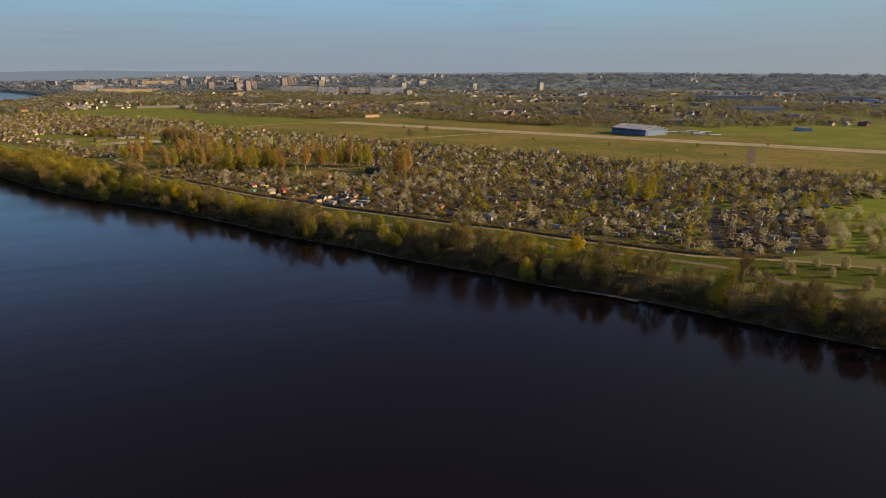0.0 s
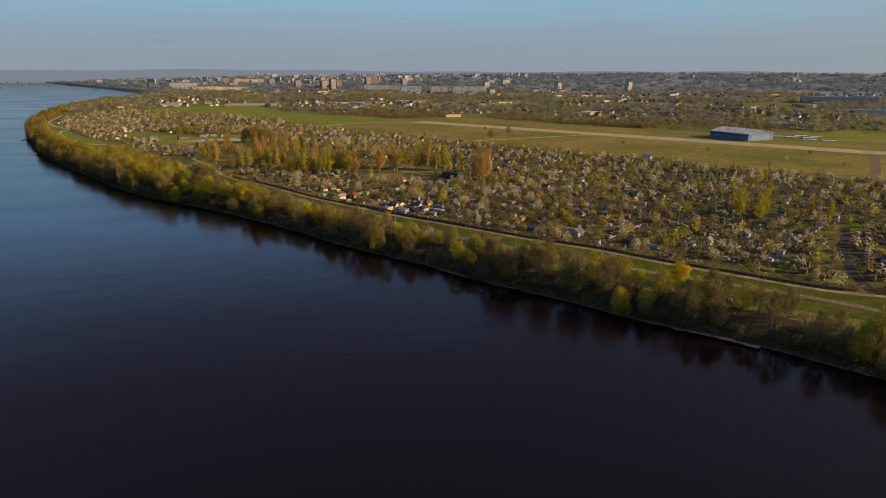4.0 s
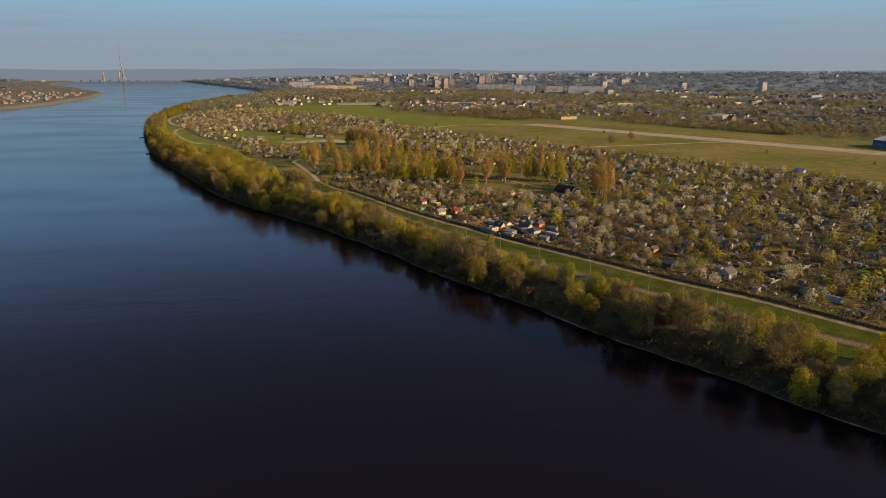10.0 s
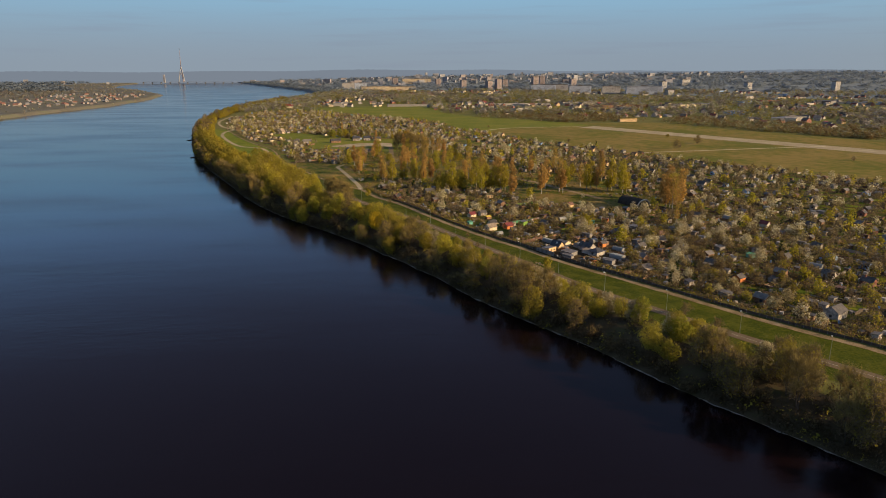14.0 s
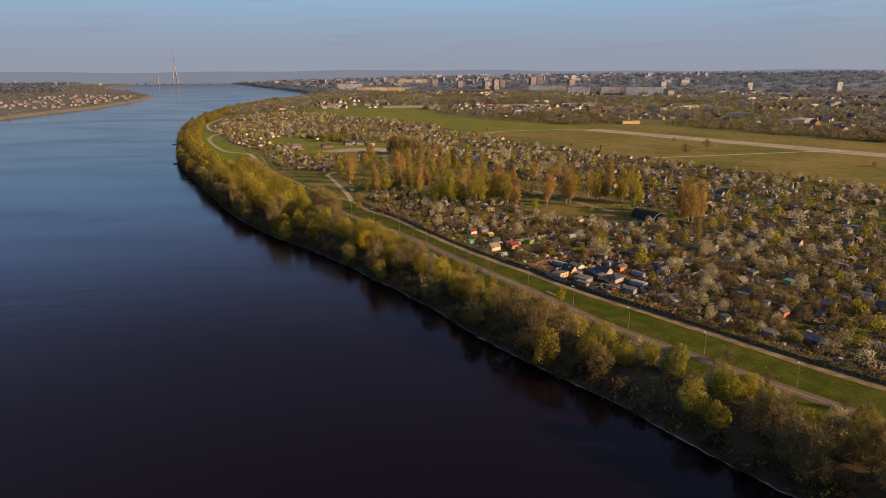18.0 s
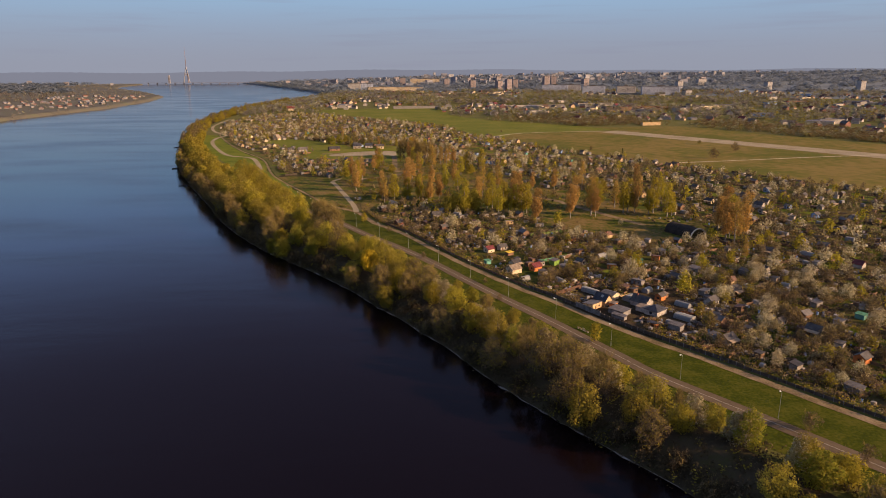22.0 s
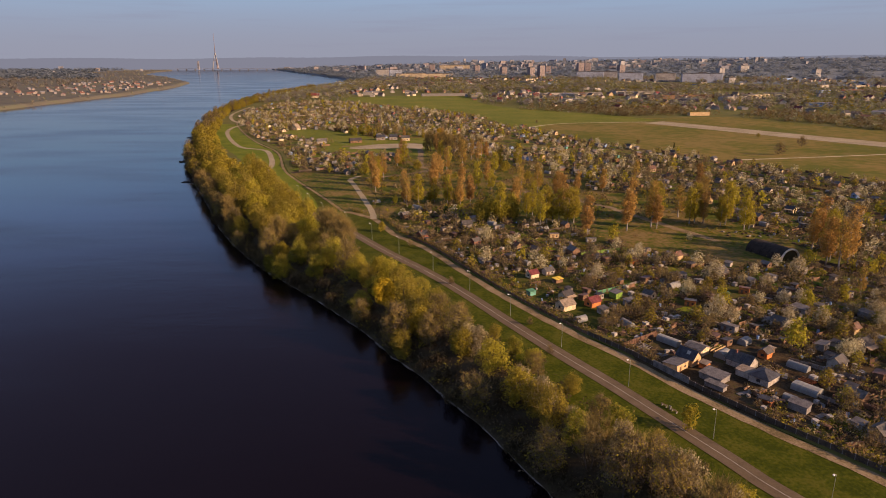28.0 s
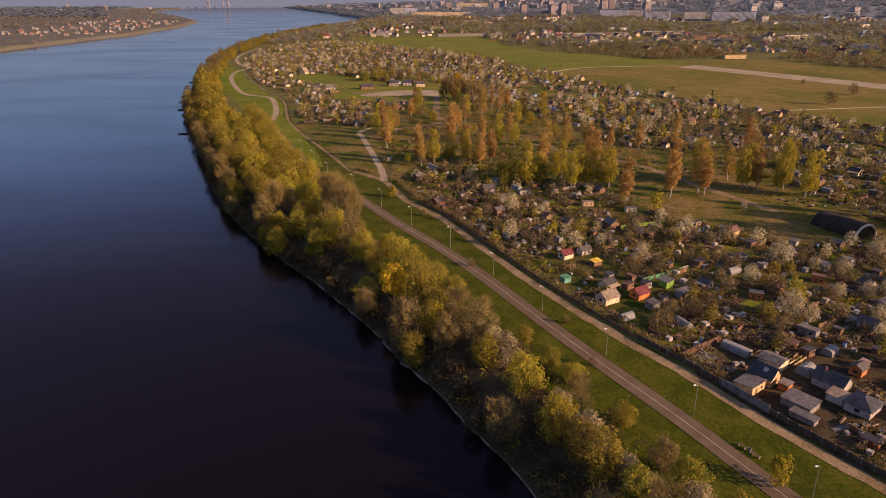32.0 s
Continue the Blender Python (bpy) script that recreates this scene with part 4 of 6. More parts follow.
for k in (0, 1):
    solar.parts.append(("roof/solar_panel", slab([(-3.0 + 1.45 * k, 2.5, 3.07), (-1.75 + 1.45 * k, 2.5, 3.07), (-1.75 + 1.45 * k, 0.7, 4.56), (-3.0 + 1.45 * k, 0.7, 4.56)], 0.06), ROOFS["black"], "dark blue solar panel"))
at(solar, 83.6, 170.0, along)
at(lean_shed("house", "low cottage with a pale sheet roof and an ochre end wall", 6.2, 5.2, 2.2, 2.9, "ochre", "pale", "house", "houses by the road"), 64.6, 168.8, across + math.pi)
attic = cabin("house", "gable house with a blue-black roof and an orange gable", 6.0, 4.8, 2.8, 2.6, "ochre", "black", category="house", group="houses by the road")
attic.parts.append(("roof/skylight", slab([(-1.2, 1.5, 4.0), (0.0, 1.5, 4.0), (0.0, 0.7, 4.86), (-1.2, 0.7, 4.86)], 0.08), WALLS["white"], "white framed skylight"))
at(attic, 69.4, 172.2, along)
at(lean_shed("garden_shed", "orange-walled porch shed with a tan roof", 2.6, 2.4, 2.1, 2.5, "orange", "tan"), 72.6, 168.6, along)
at(cabin("house", "cream cottage with a low pale sheet roof", 6.0, 5.0, 2.7, 0.9, "cream", "pale", category="house", group="houses by the road"), 74.2, 178.6, along)
at(lean_shed("garage", "wide low outbuilding with a pale sheet roof", 7.2, 5.4, 2.2, 2.5, "concrete", "pale", "garage", "houses by the road"), 72.8, 162.0, along)
at(lean_shed("garden_shed", "narrow lean-to with a pale roof behind the dark fence", 6.0, 2.2, 1.7, 1.9, "concrete", "pale"), 71.2, 157.0, along)
at(greenhouse("greenhouse", "long ribbed white greenhouse behind a red fence", 8.0, 3.0, 2.3, 0.8), 68.2, 185.4, along)
at(greenhouse("greenhouse", "arched film greenhouse with a pale skin", 4.6, 4.2, 2.9), 80.6, 175.6, across)
at(greenhouse("greenhouse", "small gable-ended glass greenhouse", 4.2, 3.2, 2.4, 0.6), 90.8, 184.6, across)
at(cabin("gazebo", "open timber gazebo with a grey roof and an orange wall", 3.6, 3.2, 2.5, 1.2, "orange", "slate", category="gazebo", group="houses by the road"), 92.6, 175.4, across)
at(lean_shed("garden_shed", "brown privy with a flat tan roof", 2.4, 1.8, 2.0, 2.3, "brown", "tan"), 95.6, 178.2, across)
at(greenhouse("greenhouse", "barrel-shaped film greenhouse in a yard", 6.4, 3.0, 2.2), 98.5, 168.0, along)
at(greenhouse("greenhouse", "long low film tunnel on wooden hoops", 7.5, 4.5, 2.2, 0.8), 94, 155, along)
at(lean_shed("garden_cabin", "lime green boarded cabin with a pale flat roof", 4.0, 3.6, 2.6, 3.1, "green", "pale", "cabin"), 62, 225, U)
at(cabin("garden_cabin", "orange gabled cabin with a dark red roof", 5.0, 4.4, 2.5, 1.8, "orange", "red"), 52, 217, row)
at(cabin("garden_cabin", "cream house with a beige sheet roof", 6.0, 5.2, 2.6, 2.0, "cream", "tan"), 42, 214, row)
at(lean_shed("garden_shed", "grey shed with a slanted sheet roof", 3.6, 3.0, 2.2, 2.7, "grey", "slate"), 54, 210, row)
at(greenhouse("greenhouse", "pale barrel greenhouse by the fence", 5.0, 3.0, 2.3), 45, 203, row)
at(lean_shed("garden_shed", "small teal shed beside the road fence", 3.0, 2.6, 2.0, 2.3, "teal", "green"), 32, 228, row)
at(cabin("garden_cabin", "yellow cabin with a red roof", 4.6, 4.0, 2.3, 1.6, "cream", "red"), 35, 248, row)
at(lean_shed("garden_shed", "low shed with a bright yellow roof", 3.8, 2.6, 1.8, 2.1, "brown", "yellow"), 44, 242, row)
at(lean_shed("garden_shed", "white flat-roofed caravan-like hut", 5.0, 2.6, 2.3, 2.5, "white", "pale"), 69, 299, 0.15)
at(lean_shed("garden_shed", "tan flat-roofed hut on the meadow edge", 5.0, 3.2, 2.3, 2.6, "ochre", "tan"), 53, 307, 0.1)
at(lean_shed("garden_shed", "long white hut with a flat roof", 6.0, 2.8, 2.3, 2.5, "white", "pale"), 28, 324, 0.4)
at(lean_shed("garden_cabin", "bright orange box-shaped cabin", 4.0, 3.2, 2.6, 3.0, "orange", "rust", "cabin"), 110, 229, -0.5)
at(lean_shed("garden_cabin", "orange hut with a flat tan roof", 4.2, 3.2, 2.4, 2.7, "orange", "tan", "cabin"), 86, 217, -0.4)
at(lean_shed("garden_shed", "teal shed next to a white post", 3.4, 2.6, 2.1, 2.4, "teal", "green"), 101, 225, -0.2)
at(lean_shed("garden_shed", "group shed with wide grey roofs", 6.5, 4.0, 2.2, 2.6, "grey", "slate"), 92, 247, 0.2)
at(cabin("garden_cabin", "red-roofed cabin far among blossom trees", 5.0, 4.2, 2.5, 1.8, "white", "red"), 195, 212, U)
at(cabin("garden_cabin", "cabin with a bright blue metal roof", 9.0, 6.0, 2.6, 1.8, "white", "blue"), 370, 345, U)
at(cabin("house", "two-part white house with a grey roof", 7.5, 6.0, 3.4, 2.2, "white", "slate", category="house", group="houses by the road"), 147, 75, row)
at(cabin("house", "white hut with a steep pale roof", 4.6, 4.0, 3.0, 2.0, "white", "pale", category="house", group="houses by the road"), 203, 40, row)
at(cabin("garden_cabin", "orange-walled cabin among brown gardens", 4.6, 4.0, 2.6, 1.4, "orange", "slate"), 133, 117, row)
at(lean_shed("garden_shed", "turquoise roofed little shed", 3.6, 3.0, 2.2, 2.5, "teal", "green"), 156, 152, U)

# lean-tos and small sheds between the houses
g = np.random.default_rng(39)
crowd = 0
while crowd < 14:
    x, y = (g.uniform(86, 118), g.uniform(132, 196)) if crowd % 3 else (g.uniform(36, 70), g.uniform(192, 232))
    if near_line(x, y, ROAD) < 8 or any(math.hypot(x - a, y - b) < 5.2 for a, b, r in taken):
        continue
    crowd += 1
    k = int(g.choice((8, 9, 10, 12, 14), p=(0.34, 0.30, 0.10, 0.22, 0.04)))
    kinds[k].put(x, y, LAND, along + int(g.integers(0, 4)) * math.pi / 2 + g.normal(0, 0.08), g.uniform(0.7, 1.0))
    taken.append((x, y, 2.2))

# ---- allotment plots ----
FRUIT = "fruit trees of the allotments"
fruit_kinds = [
    tree_kind(31, "fruit_tree", "round fruit tree in white blossom", "fruit tree", FRUIT, "white", 5.2, 2.9, 0.6, 1000, 0.19, 14, second="cream", ball=0.5),
    tree_kind(32, "fruit_tree", "apple tree with cream buds", "fruit tree", FRUIT, "cream", 4.2, 2.4, 0.7, 440, 0.24, 11, second="twig", ball=0.52),
    tree_kind(33, "fruit_tree", "bare brown fruit tree with fine twigs", "fruit tree", FRUIT, "twig", 4.6, 2.4, 0.6, 420, 0.22, 11, bare=240, ball=0.54),
    tree_kind(34, "fruit_tree", "fruit tree in olive spring leaf", "fruit tree", FRUIT, "olive", 4.4, 2.3, 0.7, 440, 0.25, 11, second="twig", ball=0.52),
    tree_kind(35, "garden_bush", "low brown garden bush", "bush", "garden bushes", "twig", 2.4, 1.9, 0.1, 260, 0.22, 8, stems=2, second="olive"),
    tree_kind(36, "fruit_tree", "tall yellow-green garden tree", "fruit tree", FRUIT, "lime", 7.0, 2.6, 0.8, 440, 0.34, 12, second="olive", ball=0.5),
    tree_kind(37, "conifer", "dark narrow garden conifer", "conifer", "garden conifers", "dark", 5.5, 1.3, 0.2, 260, 0.3, 8, slim=0.6),
]
fruit_odds = (0.11, 0.13, 0.42, 0.11, 0.18, 0.03, 0.02)
FAR_ODDS = (0.14, 0.17, 0.38, 0.11, 0.15, 0.035, 0.015)
g = np.random.default_rng(41)
ux, uy = math.cos(U), math.sin(U)
vx, vy = uy, -ux
shed_list, tree_list, beds, fences = [], [], [], []


def plot_ok(x, y, margin):
    if not inside(x, y, ALLOTMENTS) or inside(x, y, GROVE) or inside(x, y, MEADOW) or inside(x, y, FORK_MEADOW) or inside(x, y, NORTH_LOT):
        return False
    if near_line(x, y, ROAD) < margin + 2.6 or near_line(x, y, DARK_LANE) < margin + 2.6 or near_line(x, y, FORK) < margin + 2.6:
        return False
    return not any(abs(x - a) < r + 1 and abs(y - b) < r + 1 for a, b, r in taken)


for i in range(-36, 110):
    for j in range(-30, 45):
        lane = (j % 4 == 0)
        cx, cy = 60 + ux * i * 13.0 + vx * (j * 14.0), 170 + uy * i * 13.0 + vy * (j * 14.0)
        if not plot_ok(cx, cy, 1.0):
            continue
        near = math.hypot(cx - 60, cy - 150) < 330
        if cy > 560 and noise.noise(Vector((cx / 45, cy / 45, 1.3))) < -0.3:
            continue
        x, y = cx + g.uniform(-3, 3), cy + g.uniform(-3, 3)
        if g.uniform() < (0.72 if near else 0.74) and plot_ok(x, y, 2.5):
            turn = U + int(g.integers(0, 4)) * math.pi / 2 + g.normal(0, 0.08)
            shed_list.append((x, y, int(g.choice(len(kinds), p=kind_odds)), turn, g.uniform(0.72, 1.08)))
        if near and g.uniform() < 0.35 and plot_ok(x + 4.5 * ux, y + 4.5 * uy, 2):
            shed_list.append((x + 4.6 * ux, y + 4.6 * uy, int(g.choice((7, 8, 9, 12, 14))), U + g.normal(0, 0.1), g.uniform(0.6, 0.9)))
        for _ in range(int(g.integers(3, 7) if cy < 560 else g.integers(2, 5))):
            tx, ty = cx + g.uniform(-7, 7), cy + g.uniform(-7, 7)
            if plot_ok(tx, ty, 1.2) and math.hypot(tx - x, ty - y) > 3.0:
                tree_list.append((tx, ty, int(g.choice(7, p=FAR_ODDS if cy > 480 else fruit_odds)), g.uniform(0, 6.28), g.uniform(0.7, 1.3)))
        for _ in range(2):
            bx, by, a = cx + g.uniform(-6, 6), cy + g.uniform(-6, 6), U + g.normal(0, 0.05)
            if plot_ok(bx, by, 2.5) and math.hypot(bx - 70, by - 160) < 210:
                L, wd = g.uniform(2, 5), g.uniform(0.5, 1.1)
                for s in range(int(g.integers(2, 5))):
                    beds.append([(moved(box(-L / 2, L / 2, s * wd * 1.6, s * wd * 1.6 + wd, 0.02, 0.2), bx, by, LAND, a), BED)])
        if g.uniform() < 0.5:
            L = g.uniform(5, 12)
            if plot_ok(cx + 6.5 * vx, cy + 6.5 * vy, 1.0):
                fences.append((cx + 6.5 * vx, cy + 6.5 * vy, U + (math.pi / 2 if g.uniform() < 0.4 else 0), L, g.uniform(0.9, 1.6)))

# each plot is part lawn, part dug soil
plot_grass, plot_dug = [], []
for i in range(-36, 110):
    for j in range(-30, 45):
        cx, cy = 60 + ux * i * 13.0 + vx * (j * 14.0), 170 + uy * i * 13.0 + vy * (j * 14.0)
        for store, odds in ((plot_grass, 0.62), (plot_dug, 0.40)):
            px, py = cx + g.uniform(-4, 4), cy + g.uniform(-4, 4)
            if g.uniform() < odds and plot_ok(px, py, 3.5):
                L, wd, z = g.uniform(2.5, 6), g.uniform(1.8, 4.5), LAND + (0.05 if store is plot_grass else 0.062)
                rim = [(c * L * g.uniform(0.8, 1.15), q * wd * g.uniform(0.8, 1.15), 0) for c, q in ((-1, -1), (0, -1.05), (1, -1), (1.05, 0), (1, 1), (0, 1.05), (-1, 1), (-1.05, 0))]
                store.append(moved(np.array([(rim[a], rim[a + 1], rim[(a + 2) % 8], (0, 0, 0)) for a in (0, 2, 4, 6)], float), px, py, z, U + g.normal(0, 0.06)))
setting("plot_lawn", [(join(*plot_grass), LAWN)], "small green lawns of the allotment plots", "lawn")
setting("plot_soil", [(join(*plot_dug), YARD)], "dug brown vegetable patches of the allotment plots", "soil")

# small bushes and clutter on the nearer plots
BUSHES = [clump_kind(101, "twig", 1.9, 1.5, 26, 0.3, "olive"), clump_kind(102, "olive", 1.5, 1.4, 26, 0.3, "green"), clump_kind(103, "cream", 2.2, 1.6, 26, 0.28, "twig"), clump_kind(104, "brown", 2.4, 1.7, 26, 0.3, "twig")]
bushes, clutter = [], []
junk = [(box(-0.9, 0.9, -0.1, 0.1, 0, 0.25), WOOD), (box(-0.5, 0.5, -0.4, 0.4, 0, 0.7), WALLS["grey"]), (tube((0, 0, 0), (0, 0, 0.9), 0.32, 0.32, 7), WALLS["blue"]), (box(-1.4, 1.4, -0.5, 0.5, 0, 0.12), ROOFS["pale"]),
        (box(-0.6, 0.6, -0.6, 0.6, 0, 1.0), WALLS["white"]), (box(-1.6, 1.6, -0.06, 0.06, 0, 1.0), WALLS["brown"]), (box(-0.8, 0.8, -0.5, 0.5, 0, 0.5), ROOFS["rust"]), (box(-1.0, 1.0, -0.7, 0.7, 0, 0.35), BED)]
for _ in range(60000):
    x, y = g.uniform(-60, 330), g.uniform(-60, 420)
    if math.hypot(x - 70, y - 160) > 230 * g.uniform(0.25, 1) or not plot_ok(x, y, 0.8):
        continue
    if len(bushes) < 6000:
        s = g.uniform(0.45, 1.15)
        bushes.append([(moved(v, x, y, LAND - 0.1, g.uniform(0, 6), s), m) for v, m in BUSHES[int(g.choice(4, p=(0.42, 0.22, 0.14, 0.22)))]])
    elif len(clutter) < 2200:
        v, m = junk[int(g.integers(0, len(junk)))]
        clutter.append([(moved(v, x, y, LAND, U + int(g.integers(0, 2)) * 1.57 + g.normal(0, 0.2), g.uniform(0.7, 1.4)), m)])
# hedge of bushes along the garden side of the gravel road
hedge_p, hedge_w = resample(ROAD[3:22], 1.3)
for q, w in zip(hedge_p, hedge_w):
    for _ in range(2):
        d = g.uniform(4.0, 6.6)
        x, y = q + np.array([w[1], -w[0]]) * d
        if near_line(x, y, DARK_LANE) > 3.5 and near_line(x, y, FORK) > 3.5 and not 143 < y < 172 and g.uniform() < 0.8:
            bushes.append([(moved(v, x, y, LAND - 0.1, g.uniform(0, 6), g.uniform(0.6, 1.3)), m) for v, m in BUSHES[int(g.choice(4, p=(0.5, 0.15, 0.05, 0.3)))]])
for _ in range(420):
    x, y = g.uniform(56, 112), g.uniform(140, 200)
    if plot_ok(x, y, 1.0):
        v, m = junk[int(g.choice((0, 0, 3, 5, 5, 1, 7, 6)))]
        clutter.append([(moved(v, x, y, LAND + 0.06, U + int(g.integers(0, 2)) * 1.57 + g.normal(0, 0.15), g.uniform(0.6, 1.3)), m)])
gather("garden_bushes", bushes, "low brown and olive bushes and hedges of the plots", "bushes")
gather("garden_clutter", clutter, "planks, barrels, crates and sheets lying in the gardens", "garden clutter")

FOCUS = (75, 160)
shed_list.sort(key=lambda s: math.hypot(s[0] - FOCUS[0], s[1] - FOCUS[1]))
tree_list.sort(key=lambda s: math.hypot(s[0] - FOCUS[0], s[1] - FOCUS[1]))
far_sheds = []
for k, (x, y, kind, turn, size) in enumerate(shed_list):
    if k < 290:
        kinds[kind].put(x, y, LAND, turn, size)
    else:
        far_sheds.append(kinds[kind].faces(x, y, LAND, turn, size))
gather("allotment_sheds", far_sheds, "rows of small sheds and cabins on distant allotments", "sheds")
far_fruit = []
fruit_mid = [light_copy(k, 3, 1.5) for k in fruit_kinds]
fruit_low = [light_copy(k, 9, 2.4) for k in fruit_kinds]
fruit_far = [light_copy(k, 11, 2.4) for k in fruit_kinds]
for k, (x, y, kind, turn, size) in enumerate(tree_list):
    if k < 215:
        fruit_kinds[kind].put(x, y, LAND, turn, size)
    else:
        far_fruit.append([(moved(v, x, y, LAND, turn, size), m) for v, m in (fruit_mid if math.hypot(x - 60, y - 150) < 160 else fruit_low if math.hypot(x - 60, y - 150) < 400 else fruit_far)[kind]])
gather("orchard_trees", far_fruit, "many small blossoming and bare garden trees", "fruit trees")
gather("garden_beds", beds, "dug brown garden beds between the sheds", "garden beds")

# fences between plots: posts, rails and boards
def fence_faces(L, h, board=0.5):
    if board > 2:
        return box(-L / 2, L / 2, -0.03, 0.03, 0.05, h)
    out = [box(-L / 2, L / 2, -0.03, 0.03, 0.35, 0.45), box(-L / 2, L / 2, -0.03, 0.03, h - 0.3, h - 0.2)]
    for x in np.arange(-L / 2, L / 2, board):
        out.append(box(x, x + board * 0.86, 0.03, 0.06, 0.05, h))
    return join(*out)


plot_fences = []
for k, (x, y, a, L, h) in enumerate(fences):
    m = (FENCE, WALLS["grey"], WALLS["brown"], ROOFS["rust"], WALLS["green"])[int(g.choice(5, p=(0.4, 0.3, 0.18, 0.09, 0.03)))]
    plot_fences.append([(moved(fence_faces(L, h, 0.5 if math.hypot(x - 70, y - 160) < 130 else 9), x, y, LAND, a), m)])
gather("plot_fences", plot_fences, "weathered board fences between garden plots", "fences")
print("sheds", len(shed_list), "trees", len(tree_list), "bank", len(bank_spots))

# ---- the birch grove ----
BIRCHES = "birches of the grove"
birch_kinds = [
    tree_kind(51, "birch", "tall birch with orange-brown buds and a white trunk", "birch", BIRCHES, "orange", 18.0, 3.1, 2.0, 2000, 0.25, 30, slim=0.8, bark=BIRCH, second="orange", ball=0.40, bare=220),
    tree_kind(52, "birch", "slender birch in yellow-green leaf", "birch", BIRCHES, "lime", 17.0, 3.2, 1.6, 2000, 0.25, 30, slim=0.8, bark=BIRCH, second="lime", ball=0.40, bare=160),
    tree_kind(53, "birch", "thin orange birch still half bare", "birch", BIRCHES, "orange", 19.0, 2.7, 2.6, 1200, 0.24, 26, slim=0.8, bark=BIRCH, second="lime", bare=320, ball=0.42),
    tree_kind(54, "grove_tree", "wide olive willow in the grove", "tree", BIRCHES, "olive", 9.0, 5.0, 0.4, 2000, 0.27, 22, stems=2, second="lime", ball=0.36),
]
g = np.random.default_rng(61)
birch_spots = [(107, 323, 0), (105, 326, 2), (126, 347, 2), (127, 333, 1), (134, 333, 0), (141, 328, 1), (149, 319, 1), (91, 319, 0), (69, 309, 0), (50, 332, 1), (57, 336, 1), (64, 332, 1), (30, 337, 1), (24, 340, 3), (36, 345, 3),
               (41, 368, 0), (16, 380, 0), (10, 376, 0), (-5, 445, 0), (-44, 453, 0), (85, 414, 0), (101, 414, 0), (159, 407, 0), (163, 369, 1), (158, 262, 0), (163, 268, 0), (160, 256, 2), (167, 262, 0), (166, 276, 1), (164, 284, 0),
               (170, 290, 0), (45, 350, 1), (20, 352, 3), (3, 395, 0), (-6, 425, 0), (9, 388, 3), (75, 420, 0), (60, 415, 2), (30, 445, 0), (-2, 470, 0), (5, 540, 1), (15, 560, 2), (112, 345, 1), (98, 340, 0)]
for _ in range(420):
    x, y = g.uniform(-60, 165), g.uniform(330, 620)
    if inside(x, y, GROVE) and near_line(x, y, BUNKER_LANE) > 5 and near_line(x, y, GROVE_LANE) > 5 and x + 0.1 * y > -20 and y > 372 - 0.12 * (x + 20) and len(birch_spots) < 88:
        if all((x - a) ** 2 + (y - b) ** 2 > 36 for a, b, _ in birch_spots):
            birch_spots.append((x, y, int(g.choice(4, p=(0.26, 0.34, 0.25, 0.15)))))
for x, y, k in [b for b in birch_spots[:45] if b[2] == 1 and b[1] < 400]:
    birch_spots.append((x + 3.6, y + 2.5, 3 if x < 40 else 1))
for x, y, k in birch_spots:
    wide = g.uniform(0.95, 1.4) * (1.12 if x > 154 and y < 300 else 1.1 if y < 350 else 0.95)
    birch_kinds[k].put(x, y, LAND, g.uniform(0, 6.28), wide, wide * g.uniform(0.72, 1.0))
grove_bushes = []
for _ in range(1500):
    x, y = g.uniform(-60, 165), g.uniform(270, 620)
    if inside(x, y, GROVE) and near_line(x, y, BUNKER_LANE) > 4 and near_line(x, y, GROVE_LANE) > 4 and (y > 345 or g.uniform() < 0.6):
        grove_bushes.append([(moved(v, x, y, LAND - 0.1, g.uniform(0, 6), g.uniform(0.6, 2.2) * (1 if y > 345 else 0.5)), m) for v, m in BUSHES[int(g.choice(4, p=(0.3, 0.5, 0.05, 0.15)))]])
gather("grove_bushes", grove_bushes, "olive and brown bushes growing between the birches", "bushes")
# birches and poplars among the far allotments
for x, y, k, s in ((262, 88, 1, 1.1), (270, 95, 1, 1.2), (277, 84, 1, 1.1), (268, 78, 1, 1.05), (284, 92, 1, 1.05), (300, 72, 0, 0.8), (309, 66, 1, 0.8), (150, 225, 2, 0.6), (345, 20, 1, 0.75), (372, 25, 1, 0.7),
                   (-70, 690, 1, 0.7), (-40, 700, 0, 0.7), (-20, 690, 1, 0.7), (-90, 790, 2, 0.8), (0, 650, 0, 0.9), (410, 225, 2, 0.6), (395, 250, 0, 0.5)):
    birch_kinds[k].put(x, y, LAND, s * 9, s)
yellow_kind.put(-3, 712, LAND, 1.0, 0.85)
for x, y, s in ((-20, 395, 1.0), (-8, 388, 0.9), (-35, 690, 1.1), (-60, 735, 1.0), (-190, 800, 1.2), (-175, 815, 1.0), (255, 20, 0.5), (-28, 383, 0.8)):
    bank_kinds[4].put(x, y, LAND, s * 5, s * 0.6)

setting("north_yard", [(sheet([(-88, 632), (-59, 656), (-22, 659), (-18, 640), (-20, 618), (-35, 626), (-81, 619)], LAND + 0.13), CONCRETE)], "pale sandy parking ground by the lawn", "yard")
